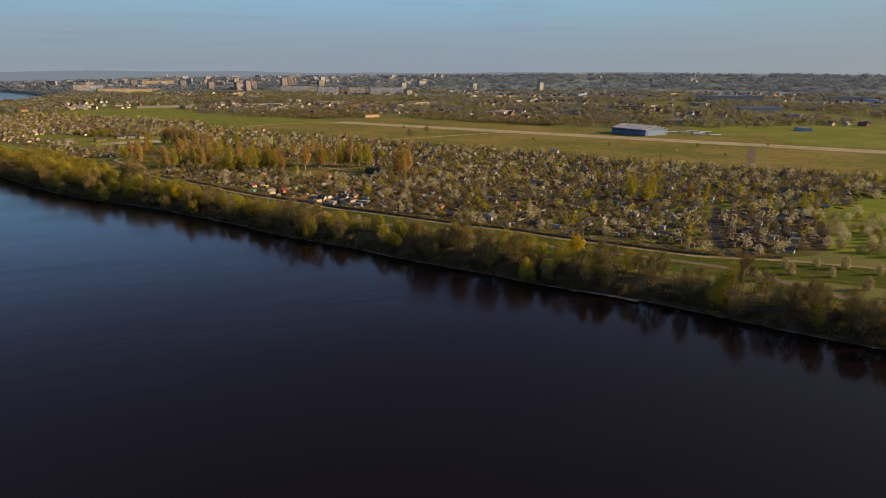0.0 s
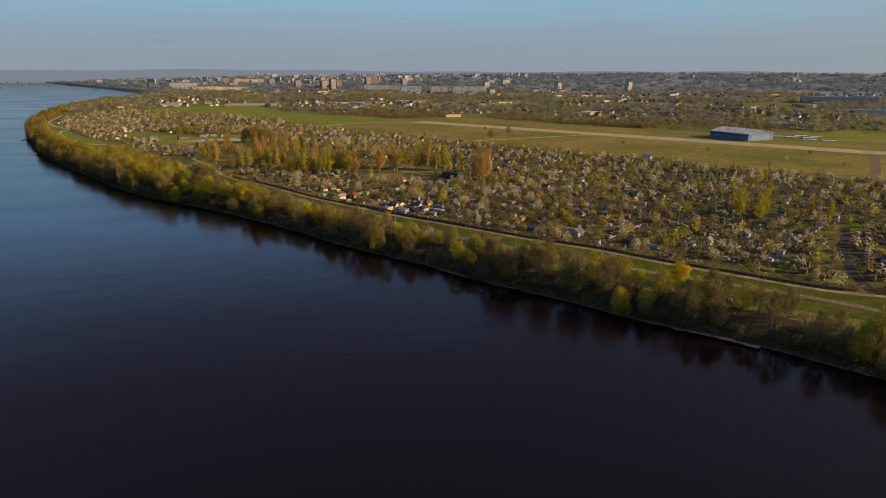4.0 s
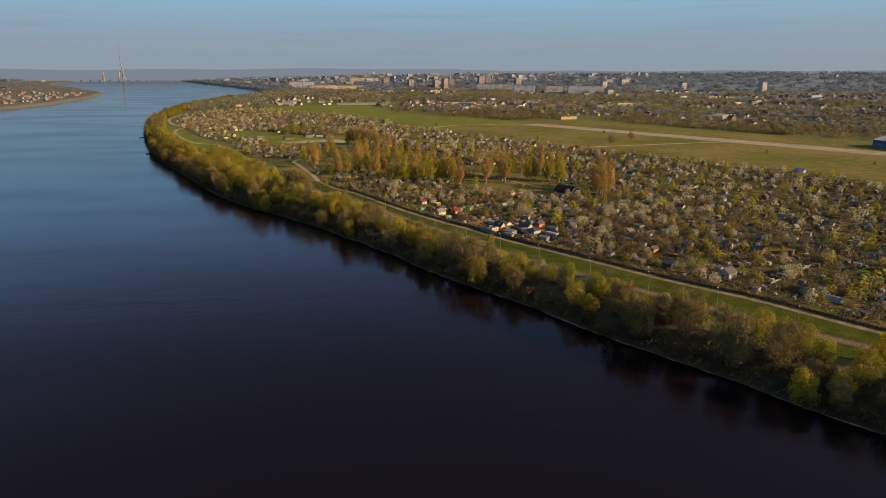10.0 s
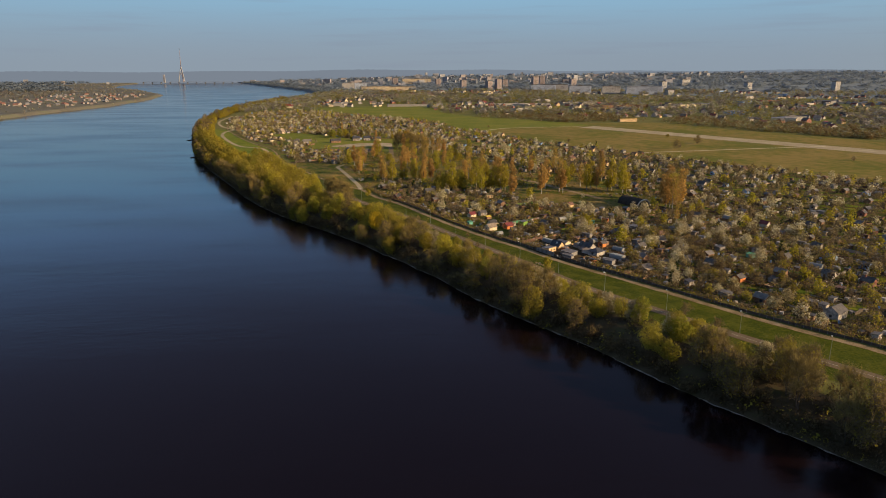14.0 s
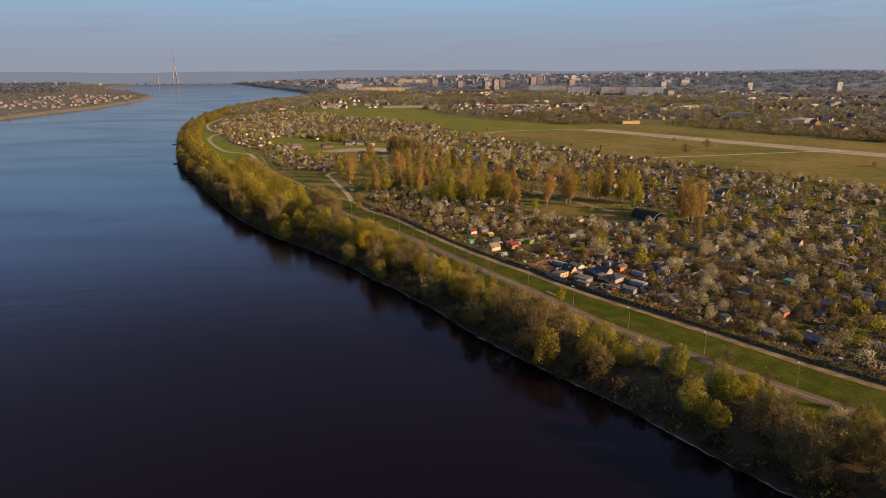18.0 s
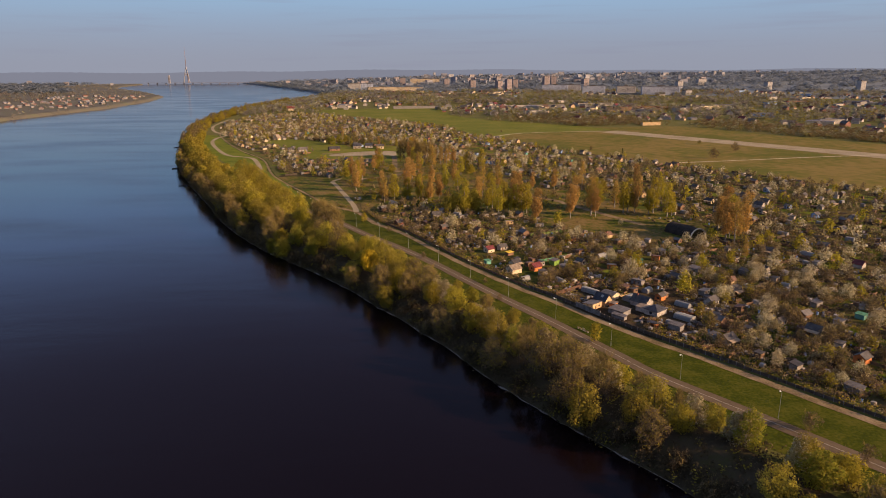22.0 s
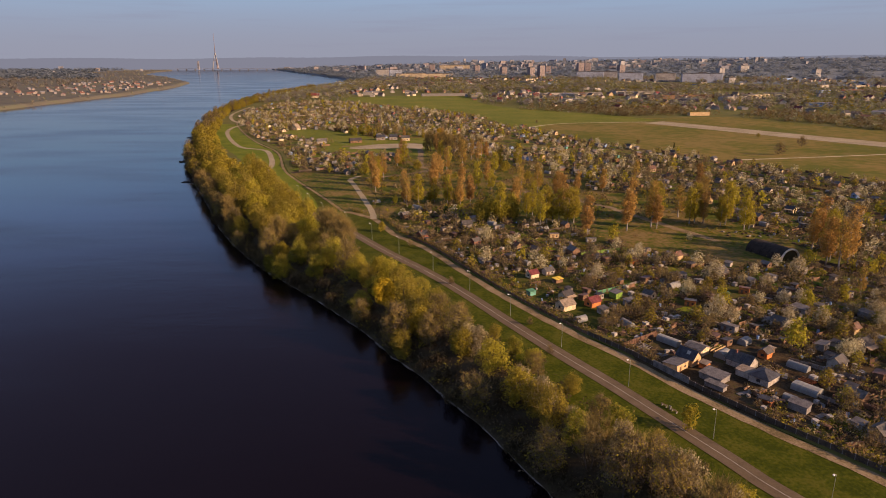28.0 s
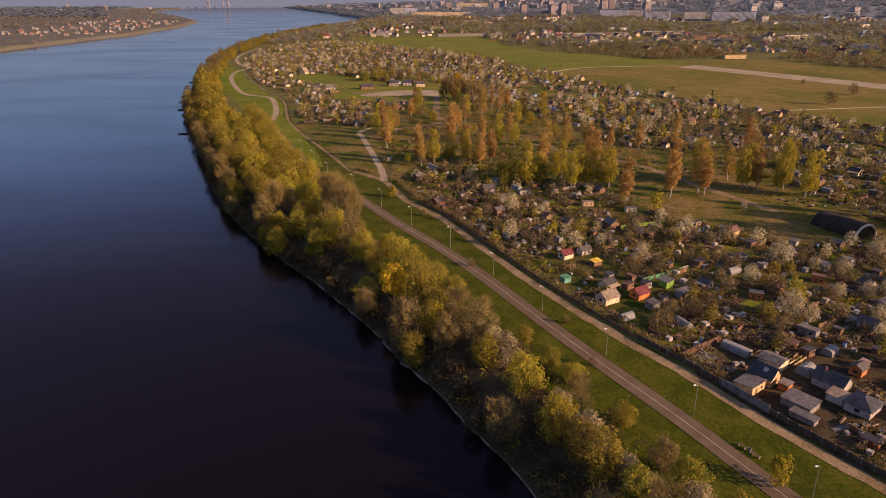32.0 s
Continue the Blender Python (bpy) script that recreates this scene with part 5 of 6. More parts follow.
for x, y, w, d, h, turn, wall, roof in ((-64, 690, 9, 7, 3.2, 0.2, "grey", "black"), (-51, 693, 8, 6, 3.0, 0.1, "white", "black"), (-87, 668, 12, 5, 2.6, 0.45, "brown", "tar"), (-38, 684, 8, 5, 3.0, 0.2, "cream", "slate"),
                                        (-120, 664, 9, 4, 2.6, 0.3, "white", "pale"), (-132, 660, 6, 4, 2.6, 0.3, "grey", "slate")):
    cabin("yard_building", "low %s building beside the parking ground" % wall, w, d, h, 2.2, wall, roof, category="outbuilding", group="yard buildings").put(x, y, LAND, turn)
cabin("steep_house", "cream house with a steep gable roof by the lawn", 8, 7, 2.4, 4.6, "cream", "tan", category="house", group="").put(-172, 790, LAND, 1.2)
for x, y, k, s in ((-11, 603, 3, 1.2), (-5, 598, 3, 1.15), (2, 592, 3, 1.25), (9, 586, 3, 1.1), (-2, 608, 1, 1.1), (6, 602, 1, 1.15), (14, 594, 3, 1.1), (-14, 612, 1, 1.0), (18, 586, 1, 1.1)):
    bank_kinds[k].put(x, y, LAND, s * 9 + x, s)
for x, y, k, s in ((-95, 726, 4, 0.9), (-88, 732, 4, 1.0), (-82, 740, 2, 0.9), (-100, 735, 4, 0.8), (-78, 724, 5, 1.0), (-115, 766, 5, 1.2), (-122, 770, 5, 1.1), (-108, 762, 5, 1.2), (-70, 738, 1, 0.9), (-60, 722, 1, 0.8), (-50, 716, 3, 0.9)):
    bank_kinds[k].put(x, y, LAND, s * 7 + x, s)

crowd_poly = [(230, -28), (258, 6), (300, 40), (335, 6), (270, -52)]
# orchard lawn: blossom trees in loose rows
orch = []
for k in range(900):
    x, y = 250 + 9 * int(g.integers(0, 26)) + g.normal(0, 1.2), g.uniform(-180, 40)
    if inside(x, y, ORCHARD) and near_line(x, y, ROAD) > 9 and not inside(x, y, crowd_poly):
        if all((x - a) ** 2 + (y - b) ** 2 > 22 for a, b in orch):
            orch.append((x, y))
orch.sort(key=lambda q: math.hypot(q[0] - 240, q[1] + 60))
orchard_rest = []
for k, (x, y) in enumerate(orch[:105]):
    kind, turn, size = int(g.choice((0, 1, 3, 0))), g.uniform(0, 6), g.uniform(0.8, 1.3)
    if k < 45:
        fruit_kinds[kind].put(x, y, LAND, turn, size)
    else:
        orchard_rest.append([(moved(v, x, y, LAND, turn, size), m) for v, m in fruit_mid[kind]])
gather("orchard_rows", orchard_rest, "blossoming fruit trees on the orchard lawn", "fruit trees")

# crowded grey sheds beside the dark lane
setting("lane_yard", [(sheet(crowd_poly, LAND + 0.075), YARD)], "dark trodden soil between crowded sheds", "yard")
g = np.random.default_rng(44)
lane_sheds = []
for _ in range(900):
    x, y = g.uniform(228, 336), g.uniform(-55, 42)
    if inside(x, y, crowd_poly) and near_line(x, y, DARK_LANE) > 5 and all(math.hypot(x - a, y - b) > 5.2 for a, b in lane_sheds) and len(lane_sheds) < 42:
        lane_sheds.append((x, y))
        kinds[int(g.choice((1, 2, 8, 9, 10, 12)))].put(x, y, LAND + 0.07, U + int(g.integers(0, 4)) * math.pi / 2, g.uniform(0.6, 0.85))

yellow_kind.put(147, -13, LAND - 0.5, 2.0, 0.95)
for x, y, s in ((195, -77, 0.6), (216, -76, 0.75), (206, -24, 0.7), (222, -68, 0.7), (229, -86, 0.65), (238, -72, 0.6), (246, -80, 0.8), (252, -92, 0.6), (226, -104, 0.8), (233, -118, 0.7)):
    white_kind.put(x, y, LAND, s * 8, s)
# single trees and bushes on the airfield and by the paths
for x, y, k, s in ((560, 330, 3, 1.0), (470, 380, 3, 0.9), (420, 470, 1, 1.1), (337, 627, 2, 2.0), (290, 573.5, 2, 2.2), (330, 700, 3, 1.0), (640, 300, 3, 1.3), (215, 620, 6, 1.0), (190, 650, 2, 1.0),
                   (120, 860, 2, 0.8), (520, 250, 1, 0.8), (500, 300, 0, 0.7), (31, 178, 2, 0.55), (28, 200, 2, 0.5), (3, 240, 2, 0.6), (57, 137, 5, 0.95), (100, 66, 2, 0.9), (112, 50, 2, 0.8), (-15, 292, 2, 0.7),
                   (-30, 318, 5, 0.8), (90, 205, 0, 1.45), (60, 246, 0, 1.2), (104, 243, 0, 1.5), (140, 250, 0, 1.3), (116, 302, 0, 0.6), (20, 300, 0, 1.4), (15, 308, 1, 1.3), (88, 262, 1, 1.2), (95, 80, 2, 1.0)):
    fruit_kinds[k].put(x, y, LAND, s * 4, s)

# ---- lamps, benches, roadside walls ----
lamp_kind = Kind("street_lamp", "slim green-grey steel lamp post with a white head", "street lamp", "lamps along the cycle path", [
    ("base", tube((0, 0, -0.2), (0, 0, 0.9), 0.12, 0.10, 8), METAL), ("pole", tube((0, 0, 0.9), (0, 0, 6.3), 0.065, 0.045, 8), METAL),
    ("arm", tube((0, 0, 6.25), (-0.75, 0, 6.5), 0.05, 0.045, 6), METAL),
    ("arm/lamp_head", join(box(-1.2, -0.72, -0.12, 0.12, 6.46, 6.58), slab([(-1.3, -0.13, 6.65), (-0.75, -0.13, 6.65), (-0.75, 0.13, 6.65), (-1.3, 0.13, 6.65)], 0.08)), LAMPHEAD, "white lamp head")])
lp, lw = resample(PATH[4:24], 0.5)
base = int(np.argmin(np.hypot(lp[:, 0] - 46, lp[:, 1] - 156.5)))
for k in range(base % 56, len(lp), 56):
    x, y = lp[k] + np.array([lw[k][1], -lw[k][0]]) * 3.3
    lamp_kind.put(x, y, LAND, math.atan2(lw[k][0], -lw[k][1]) + math.pi, 1.0, 1.2)
bench = Kind("bench", "brown slatted park bench on concrete feet", "bench", "benches by the path", [
    *[("slat", box(-0.9, 0.9, y, y + 0.11, 0.43, 0.47), WOOD) for y in (-0.22, -0.08, 0.06)], *[("slat", box(-0.9, 0.9, 0.24, 0.28, z, z + 0.11), WOOD) for z in (0.58, 0.74)],
    ("foot", box(-0.75, -0.6, -0.22, 0.28, 0, 0.43), WALLS["concrete"]), ("foot", box(0.6, 0.75, -0.22, 0.28, 0, 0.43), WALLS["concrete"])])
bench.put(54.8, 147.6, LAND + 0.06, U)
bench.put(56.4, 144.8, LAND + 0.06, U)
Kind("litter_bin", "pale round litter bin beside a bench", "litter bin", "", [("bin", tube((0, 0, 0), (0, 0, 0.9), 0.28, 0.32, 8), WALLS["concrete"]), ("bin/rim", tube((0, 0, 0.88), (0, 0, 0.96), 0.34, 0.34, 8), METAL)]).put(55.7, 146.2, LAND + 0.06)

rp, rw = resample(ROAD[3:22], 0.5)
rn = np.stack([rw[:, 1], -rw[:, 0]], 1)


def roadside_fence(a, b, h, mat, name, label, off=3.3, seg=2.5):
    """A fence on the garden side of the gravel road, in panels with posts."""
    top = tagged(new(name), label, "fence", "fences along the road")
    step = int(seg * 2)
    for k in range(a, min(b, len(rp) - step), step):
        p, q = rp[k] + rn[k] * off, rp[k + step] + rn[k + step] * off
        d = np.hypot(*(q - p))
        ang = math.atan2(q[1] - p[1], q[0] - p[0])
        part("panel", moved(box(0.08, d - 0.02, -0.04, 0.04, 0.05, h), p[0], p[1], LAND, ang), mat, top)
        part("post", moved(box(-0.08, 0.08, -0.08, 0.08, 0, h + 0.12), p[0], p[1], LAND, ang), WALLS["concrete"], top)


def road_index(x, y):
    return int(np.argmin(np.hypot(rp[:, 0] - x, rp[:, 1] - y)))


i0, i1, i2, i3, i4, i5 = (road_index(*p) for p in ((205, -40), (92, 112), (63, 158), (56, 166), (42, 190), (-20, 305)))
roadside_fence(i0, i1, 1.05, FENCE, "board_fence", "dark weathered board fence along the gravel road")
roadside_fence(i1, i2, 1.4, FENCE, "mesh_fence", "dark overgrown fence with concrete posts")
roadside_fence(i2, i3, 2.0, WALLS["concrete"], "concrete_wall", "pale grey concrete panel wall beside the road", 3.2)
roadside_fence(i3, i4, 1.4, FENCE, "board_fence", "dark weathered board fence along the gravel road")
roadside_fence(i4, i5, 1.0, WALLS["brown"], "low_fence", "low brown garden fence partly overgrown")


def straight_fence(p, q, h, mat, name, label):
    L = math.dist(p, q)
    ang = math.atan2(q[1] - p[1], q[0] - p[0])
    top = tagged(new(name), label, "fence")
    part("boarding", moved(fence_faces(L, h, 0.3), (p[0] + q[0]) / 2, (p[1] + q[1]) / 2, LAND, ang), mat, top)
    for s in np.arange(0, L + 0.1, 2.5):
        part("post", moved(box(-0.07, 0.07, -0.14, 0.0, 0, h + 0.1), p[0] + (q[0] - p[0]) * s / L, p[1] + (q[1] - p[1]) * s / L, LAND, ang), WALLS["brown"], top)


straight_fence((53.6, 181.7), (66, 190.4), 1.9, ROOFS["rust"], "red_fence", "dull rusty red board fence round a bare yard")
straight_fence((60, 277), (82, 285), 1.5, WALLS["green"], "green_fence", "bright green board fence at the meadow edge")
straight_fence((56, 228), (70, 236), 1.4, ROOFS["green"], "green_fence", "pale green garden fence")
straight_fence((75, 262), (81, 264), 2.2, WALLS["orange"], "timber_stack", "stack of orange sawn boards")
straight_fence((98, 172), (112, 160), 1.4, WALLS["concrete"], "yard_wall", "grey wall beside a greenhouse")


def board_rows(x, y, n, length, turn, mat, name, label, category):
    """Rows of boards edging narrow garden beds."""
    top = tagged(new(name), label, category)
    for k in range(n):
        part("row_board", moved(box(-length / 2, length / 2, k * 0.95, k * 0.95 + 0.22, 0.0, 0.35), x, y, LAND + 0.08, turn), mat, top)


board_rows(61, 183.5, 8, 4.5, along, WALLS["white"], "bed_rows", "pale boards edging narrow beds in a bare yard", "garden bed")
board_rows(98, 161, 6, 4.0, U, WALLS["orange"], "bed_rows", "orange boards edging beds behind a house", "garden bed")
board_rows(80, 183, 4, 7.0, across, WALLS["ochre"], "bed_rows", "ochre boards in long rows behind a house", "garden bed")
board_rows(108, 153, 6, 4.0, row, WALLS["brown"], "bed_rows", "brown boards edging dug beds", "garden bed")
pile = [("log", tube((-1.5 + 0.3 * (k % 11), -1.0, 0.15 + 0.28 * (k // 11)), (-1.5 + 0.3 * (k % 11), 1.0, 0.15 + 0.28 * (k // 11)), 0.14, 0.14, 6), WALLS["orange"]) for k in range(44)]
Kind("woodpile", "pile of orange split firewood under a dark cover", "woodpile", "", pile + [("cover", slab([(-1.9, -1.3, 1.75), (1.9, -1.3, 1.5), (1.9, 1.3, 1.5), (-1.9, 1.3, 1.75)], 0.08), ROOFS["tar"])]).put(80.6, 148.8, LAND, along)

# ---- the arched aircraft shelter ----
shelter = tagged(new("arched_shelter"), "dark arched aircraft shelter with a pale front arch", "shelter")
shelter.matrix_basis = pose(143, 277, LAND, 0, 0, math.degrees(math.atan2(-19, 8)))
arc = [(math.cos(math.pi * k / 14), math.sin(math.pi * k / 14)) for k in range(15)]
TARP = paint("tarred_shelter_skin", (0.034, 0.025, 0.018), rough=0.95)
part("shell", join([((-9.5, c0 * 5.4, s0 * 5.0), (9, c0 * 5.4, s0 * 5.0), (9, c1 * 5.4, s1 * 5.0), (-9.5, c1 * 5.4, s1 * 5.0)) for (c0, s0), (c1, s1) in zip(arc, arc[1:])],
                   [((-9.5, c0 * 5.4, 0), (-9.5, c0 * 5.4, s0 * 5.0), (-9.5, c1 * 5.4, s1 * 5.0), (-9.5, c1 * 5.4, 0)) for (c0, s0), (c1, s1) in zip(arc, arc[1:])]), TARP, shelter)
part("front_arch", join(*[tube((9.15, c0 * 5.2, s0 * 4.9), (9.15, c1 * 5.2, s1 * 4.9), 0.42, 0.42, 6) for (c0, s0), (c1, s1) in zip(arc, arc[1:])]), paint("bleached_concrete_rim", (0.52, 0.45, 0.34)), shelter, "pale concrete front arch")
# dark sheet added in place of the arch's dark opening
part("opening_fill", join([((8.9, c0 * 4.3, 0), (8.9, c0 * 4.3, s0 * 5.0), (8.9, c1 * 4.3, s1 * 5.0), (8.9, c1 * 4.3, 0)) for (c0, s0), (c1, s1) in zip(arc, arc[1:])]), EARTH, shelter)
rubble = []
for k in range(26):
    x, y, s = g.uniform(136, 158), g.uniform(304, 318), g.uniform(0.25, 0.8)
    rubble.append([(moved(box(-s, s, -s * 0.6, s * 0.6, 0, s * 0.7), x, y, LAND, g.uniform(0, 3)), TARP if k % 3 else WALLS["concrete"])])
gather("rubble_heap", rubble, "heap of dark and pale rubble beside the shelter", "rubble")

# ---- the hangar and its yard ----
hangar = tagged(new("hangar"), "large blue sheet-metal hangar with a pale low gable roof", "hangar")
hangar.matrix_basis = pose(607, 490, LAND, 0, 0, -80)
BLUE = paint("faded_blue_sheet", (0.075, 0.125, 0.21), scale=0.2)
part("body", gable_walls(60, 46, 8.5, 4.5), BLUE, hangar)
part("roof", gable_roof(60, 46, 8.5, 4.5, 0.8, 0.4), paint("pale_hangar_sheet", (0.36, 0.33, 0.29), scale=0.2), hangar)
# doors in a paler blue than the body, painting in the sunlit end
for k in range(7):
    part("door_panel", opening(30, -15 + k * 5, 0, 4.8, 7.0, "e"), paint("sunlit_blue_door", (0.13, 0.19, 0.28)), hangar)
part("window_band", opening(0, -23, 5.5, 52, 1.2, "s"), GLASS, hangar)
SLAB = paint("bleached_concrete_slabs", (0.50, 0.46, 0.39), scale=0.3)
for x, y, turn in ((668, 492, -0.4), (680, 478, -0.4), (692, 462, -0.5), (704, 488, -0.4), (676, 446, -0.5), (690, 430, -0.4), (712, 470, -0.45)):
    Kind("stacked_slabs", "stack of pale concrete slabs beside the runway", "concrete slabs", "slabs by the hangar", [("slab_stack", join(*[box(-8, 8, -3.5, 3.5, 0.45 * i, 0.45 * i + 0.38) for i in range(3)]), SLAB)]).put(x, y, LAND, turn)

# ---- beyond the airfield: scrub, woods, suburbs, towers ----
# haze-tinted leaves: slight in the scrub, stronger in woods, bluest in the forest
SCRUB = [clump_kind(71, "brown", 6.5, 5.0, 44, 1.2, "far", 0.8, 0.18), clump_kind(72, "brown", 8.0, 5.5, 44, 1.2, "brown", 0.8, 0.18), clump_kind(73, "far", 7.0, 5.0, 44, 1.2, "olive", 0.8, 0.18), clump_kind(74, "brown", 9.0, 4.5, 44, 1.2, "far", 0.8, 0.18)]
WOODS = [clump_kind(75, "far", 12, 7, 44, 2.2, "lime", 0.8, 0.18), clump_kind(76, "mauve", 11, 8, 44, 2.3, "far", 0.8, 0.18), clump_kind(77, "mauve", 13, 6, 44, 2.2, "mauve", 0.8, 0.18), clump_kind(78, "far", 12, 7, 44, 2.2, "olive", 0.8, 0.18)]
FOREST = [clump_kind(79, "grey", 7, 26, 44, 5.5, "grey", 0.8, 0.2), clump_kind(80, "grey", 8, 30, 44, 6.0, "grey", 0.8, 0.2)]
RUN_N = [(111, 1085), (250, 945), (395, 960), (470, 800), (520, 715), (560, 650), (690, 520), (780, 400), (1250, -300)]


def past_runway(x, y):
    """How far a place lies beyond the far edge of the airfield; negative on the near side."""
    best, side = 1e9, 1
    for (ax, ay), (bx, by) in zip(RUN_N, RUN_N[1:]):
        dx, dy = bx - ax, by - ay
        t = max(0.0, min(1.0, ((x - ax) * dx + (y - ay) * dy) / (dx * dx + dy * dy)))
        d = math.hypot(x - ax - t * dx, y - ay - t * dy)
        if d < best:
            best, side = d, 1 if (dx * (y - ay) - dy * (x - ax)) > 0 else -1
    return best * side


scrub, woods, houses, forest = [], [], [], []
# village colours muted like the haze-tinted skyline facades
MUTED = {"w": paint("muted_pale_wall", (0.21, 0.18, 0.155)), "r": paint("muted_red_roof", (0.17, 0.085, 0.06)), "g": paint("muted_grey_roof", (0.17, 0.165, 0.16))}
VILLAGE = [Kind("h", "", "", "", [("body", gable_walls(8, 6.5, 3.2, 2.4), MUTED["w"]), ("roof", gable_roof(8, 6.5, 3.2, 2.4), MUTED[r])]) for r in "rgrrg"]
SUBURB = [cabin("h", "", 9, 8, 4.0, 3.0, w, r) for w, r in (("white", "red"), ("cream", "slate"), ("white", "pale"), ("ochre", "rust"), ("red", "slate"), ("white", "tar"))]
SHOPS = [lean_shed("s", "", 34, 16, 6.0, 6.5, w, r) for w, r in (("white", "pale"), ("concrete", "slate"), ("cream", "pale"), ("blue", "pale"))]
g = np.random.default_rng(81)


def in_yard(x, y):
    return math.hypot(x - 640, y - 505) < 66 or (620 < x < 900 and 380 < y < 560 and x + y < 1260)


for _ in range(2600):
    a, d = g.uniform(0, 1), g.uniform(6, 150)
    k = int(a * 5.99)
    p, q = np.array(RUN_N[k]), np.array(RUN_N[k + 1])
    f = g.uniform()
    n = np.array([-(q - p)[1], (q - p)[0]])
    x, y = p + (q - p) * f + n / np.linalg.norm(n) * d
    if in_yard(x, y) or (k >= 5 and g.uniform() < 0.45) or g.uniform() < 0.25:
        continue
    s = g.uniform(0.55, 1.05)
    scrub.append([(moved(v, x, y, LAND - 0.3, g.uniform(0, 6), s), m) for v, m in SCRUB[int(g.integers(0, 4))]])
gather("airfield_scrub", scrub, "brown and olive scrub along the edge of the airfield", "scrub")

def patch(x, y):
    """Which trees grow together at a place."""
    return int(np.clip(2 + 5 * noise.noise(Vector((x / 130, y / 130, 6.3))) + g.normal(0, 0.5), 0, 3.9))


for _ in range(60000):
    r = math.sqrt(g.uniform(500**2, 4600**2))
    a = radians(g.uniform(18, 101))
    x, y = r * math.cos(a), r * math.sin(a)
    if past_runway(x, y) < 90 and (y < 1450 or x > 0) or in_yard(x, y):
        continue
    sh = np.interp(y, [p[1] for p in SHORELINE[28:]], [p[0] for p in SHORELINE[28:]])
    if x < sh + 40 or inside(x, y, ALLOTMENTS) or inside(x, y, GREEN_FIELD):
        continue
    z = LAND + rise(x, y) - 0.4
    dens = noise.noise(Vector((x / 260, y / 260, 3.1)))
    town = noise.noise(Vector((x / 420, y / 420, 9.7)))
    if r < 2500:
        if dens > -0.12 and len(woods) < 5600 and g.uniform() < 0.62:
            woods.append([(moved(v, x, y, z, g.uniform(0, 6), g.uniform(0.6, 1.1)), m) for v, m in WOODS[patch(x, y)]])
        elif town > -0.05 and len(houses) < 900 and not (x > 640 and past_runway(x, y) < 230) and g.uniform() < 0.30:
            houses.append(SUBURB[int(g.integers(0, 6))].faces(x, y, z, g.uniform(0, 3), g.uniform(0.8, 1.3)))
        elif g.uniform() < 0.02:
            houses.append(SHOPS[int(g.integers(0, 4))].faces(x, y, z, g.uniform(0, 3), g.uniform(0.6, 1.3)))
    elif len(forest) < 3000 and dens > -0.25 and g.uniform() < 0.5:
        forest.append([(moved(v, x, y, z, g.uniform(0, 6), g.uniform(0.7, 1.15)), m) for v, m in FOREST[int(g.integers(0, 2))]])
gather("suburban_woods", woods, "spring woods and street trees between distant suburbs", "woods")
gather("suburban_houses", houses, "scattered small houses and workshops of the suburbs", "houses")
gather("far_forest", forest, "forest stretching to the horizon, greyed with haze in its colour", "forest")

# apartment blocks
# facade colours mixed towards haze grey-blue; the second also stands for shade
PANEL = [paint("hazed_pale_panel", (0.31, 0.29, 0.265), 0.6, 0.15, scale=0.1), paint("shaded_panel_facade", (0.29, 0.315, 0.36), 0.6, 0.15, scale=0.1), paint("hazed_brick_tower", (0.225, 0.18, 0.165), 0.6, 0.15, scale=0.1), paint("hazed_yellow_stone", (0.36, 0.29, 0.19), 0.6, 0.15, scale=0.1)]


def block(x, y, w, d, floors, turn, tint, end=None):
    z = LAND + rise(x, y) - 0.5
    h = floors * 2.9
    top = tagged(new("apartment_block"), "%s apartment block of %d storeys among trees" % (("pale panel", "blue-grey panel", "brown brick", "yellow")[tint], floors), "apartment block", "apartment blocks of the suburbs")
    top.matrix_basis = pose(x, y, z, 0, 0, turn)
    part("body", box(-w / 2, w / 2, -d / 2, d / 2, 0, h), PANEL[tint], top)
    part("roof", join(box(-w / 2 - 0.3, w / 2 + 0.3, -d / 2 - 0.3, d / 2 + 0.3, h, h + 0.9), box(-w * 0.1, w * 0.1, -2, 2, h + 0.9, h + 3.2)), ROOFS["slate"], top)
    # paler end wall paints in sunlight against the shade-coloured fronts
    if end is not None:
        part("end_wall", box(w / 2, w / 2 + 0.4, -d / 2, d / 2, 0, h), PANEL[end], top)
    rows = part("glazing", join(*[box(-w / 2 + 1.5 + k * 3.2, -w / 2 + 3.1 + k * 3.2, -d / 2 - 0.08, -d / 2, f * 2.9 + 1.0, f * 2.9 + 2.4) for f in range(floors) for k in range(int((w - 2) / 3.2))]), GLASS, top)
    tagged(rows, "rows of small dark windows", kind="stuff")


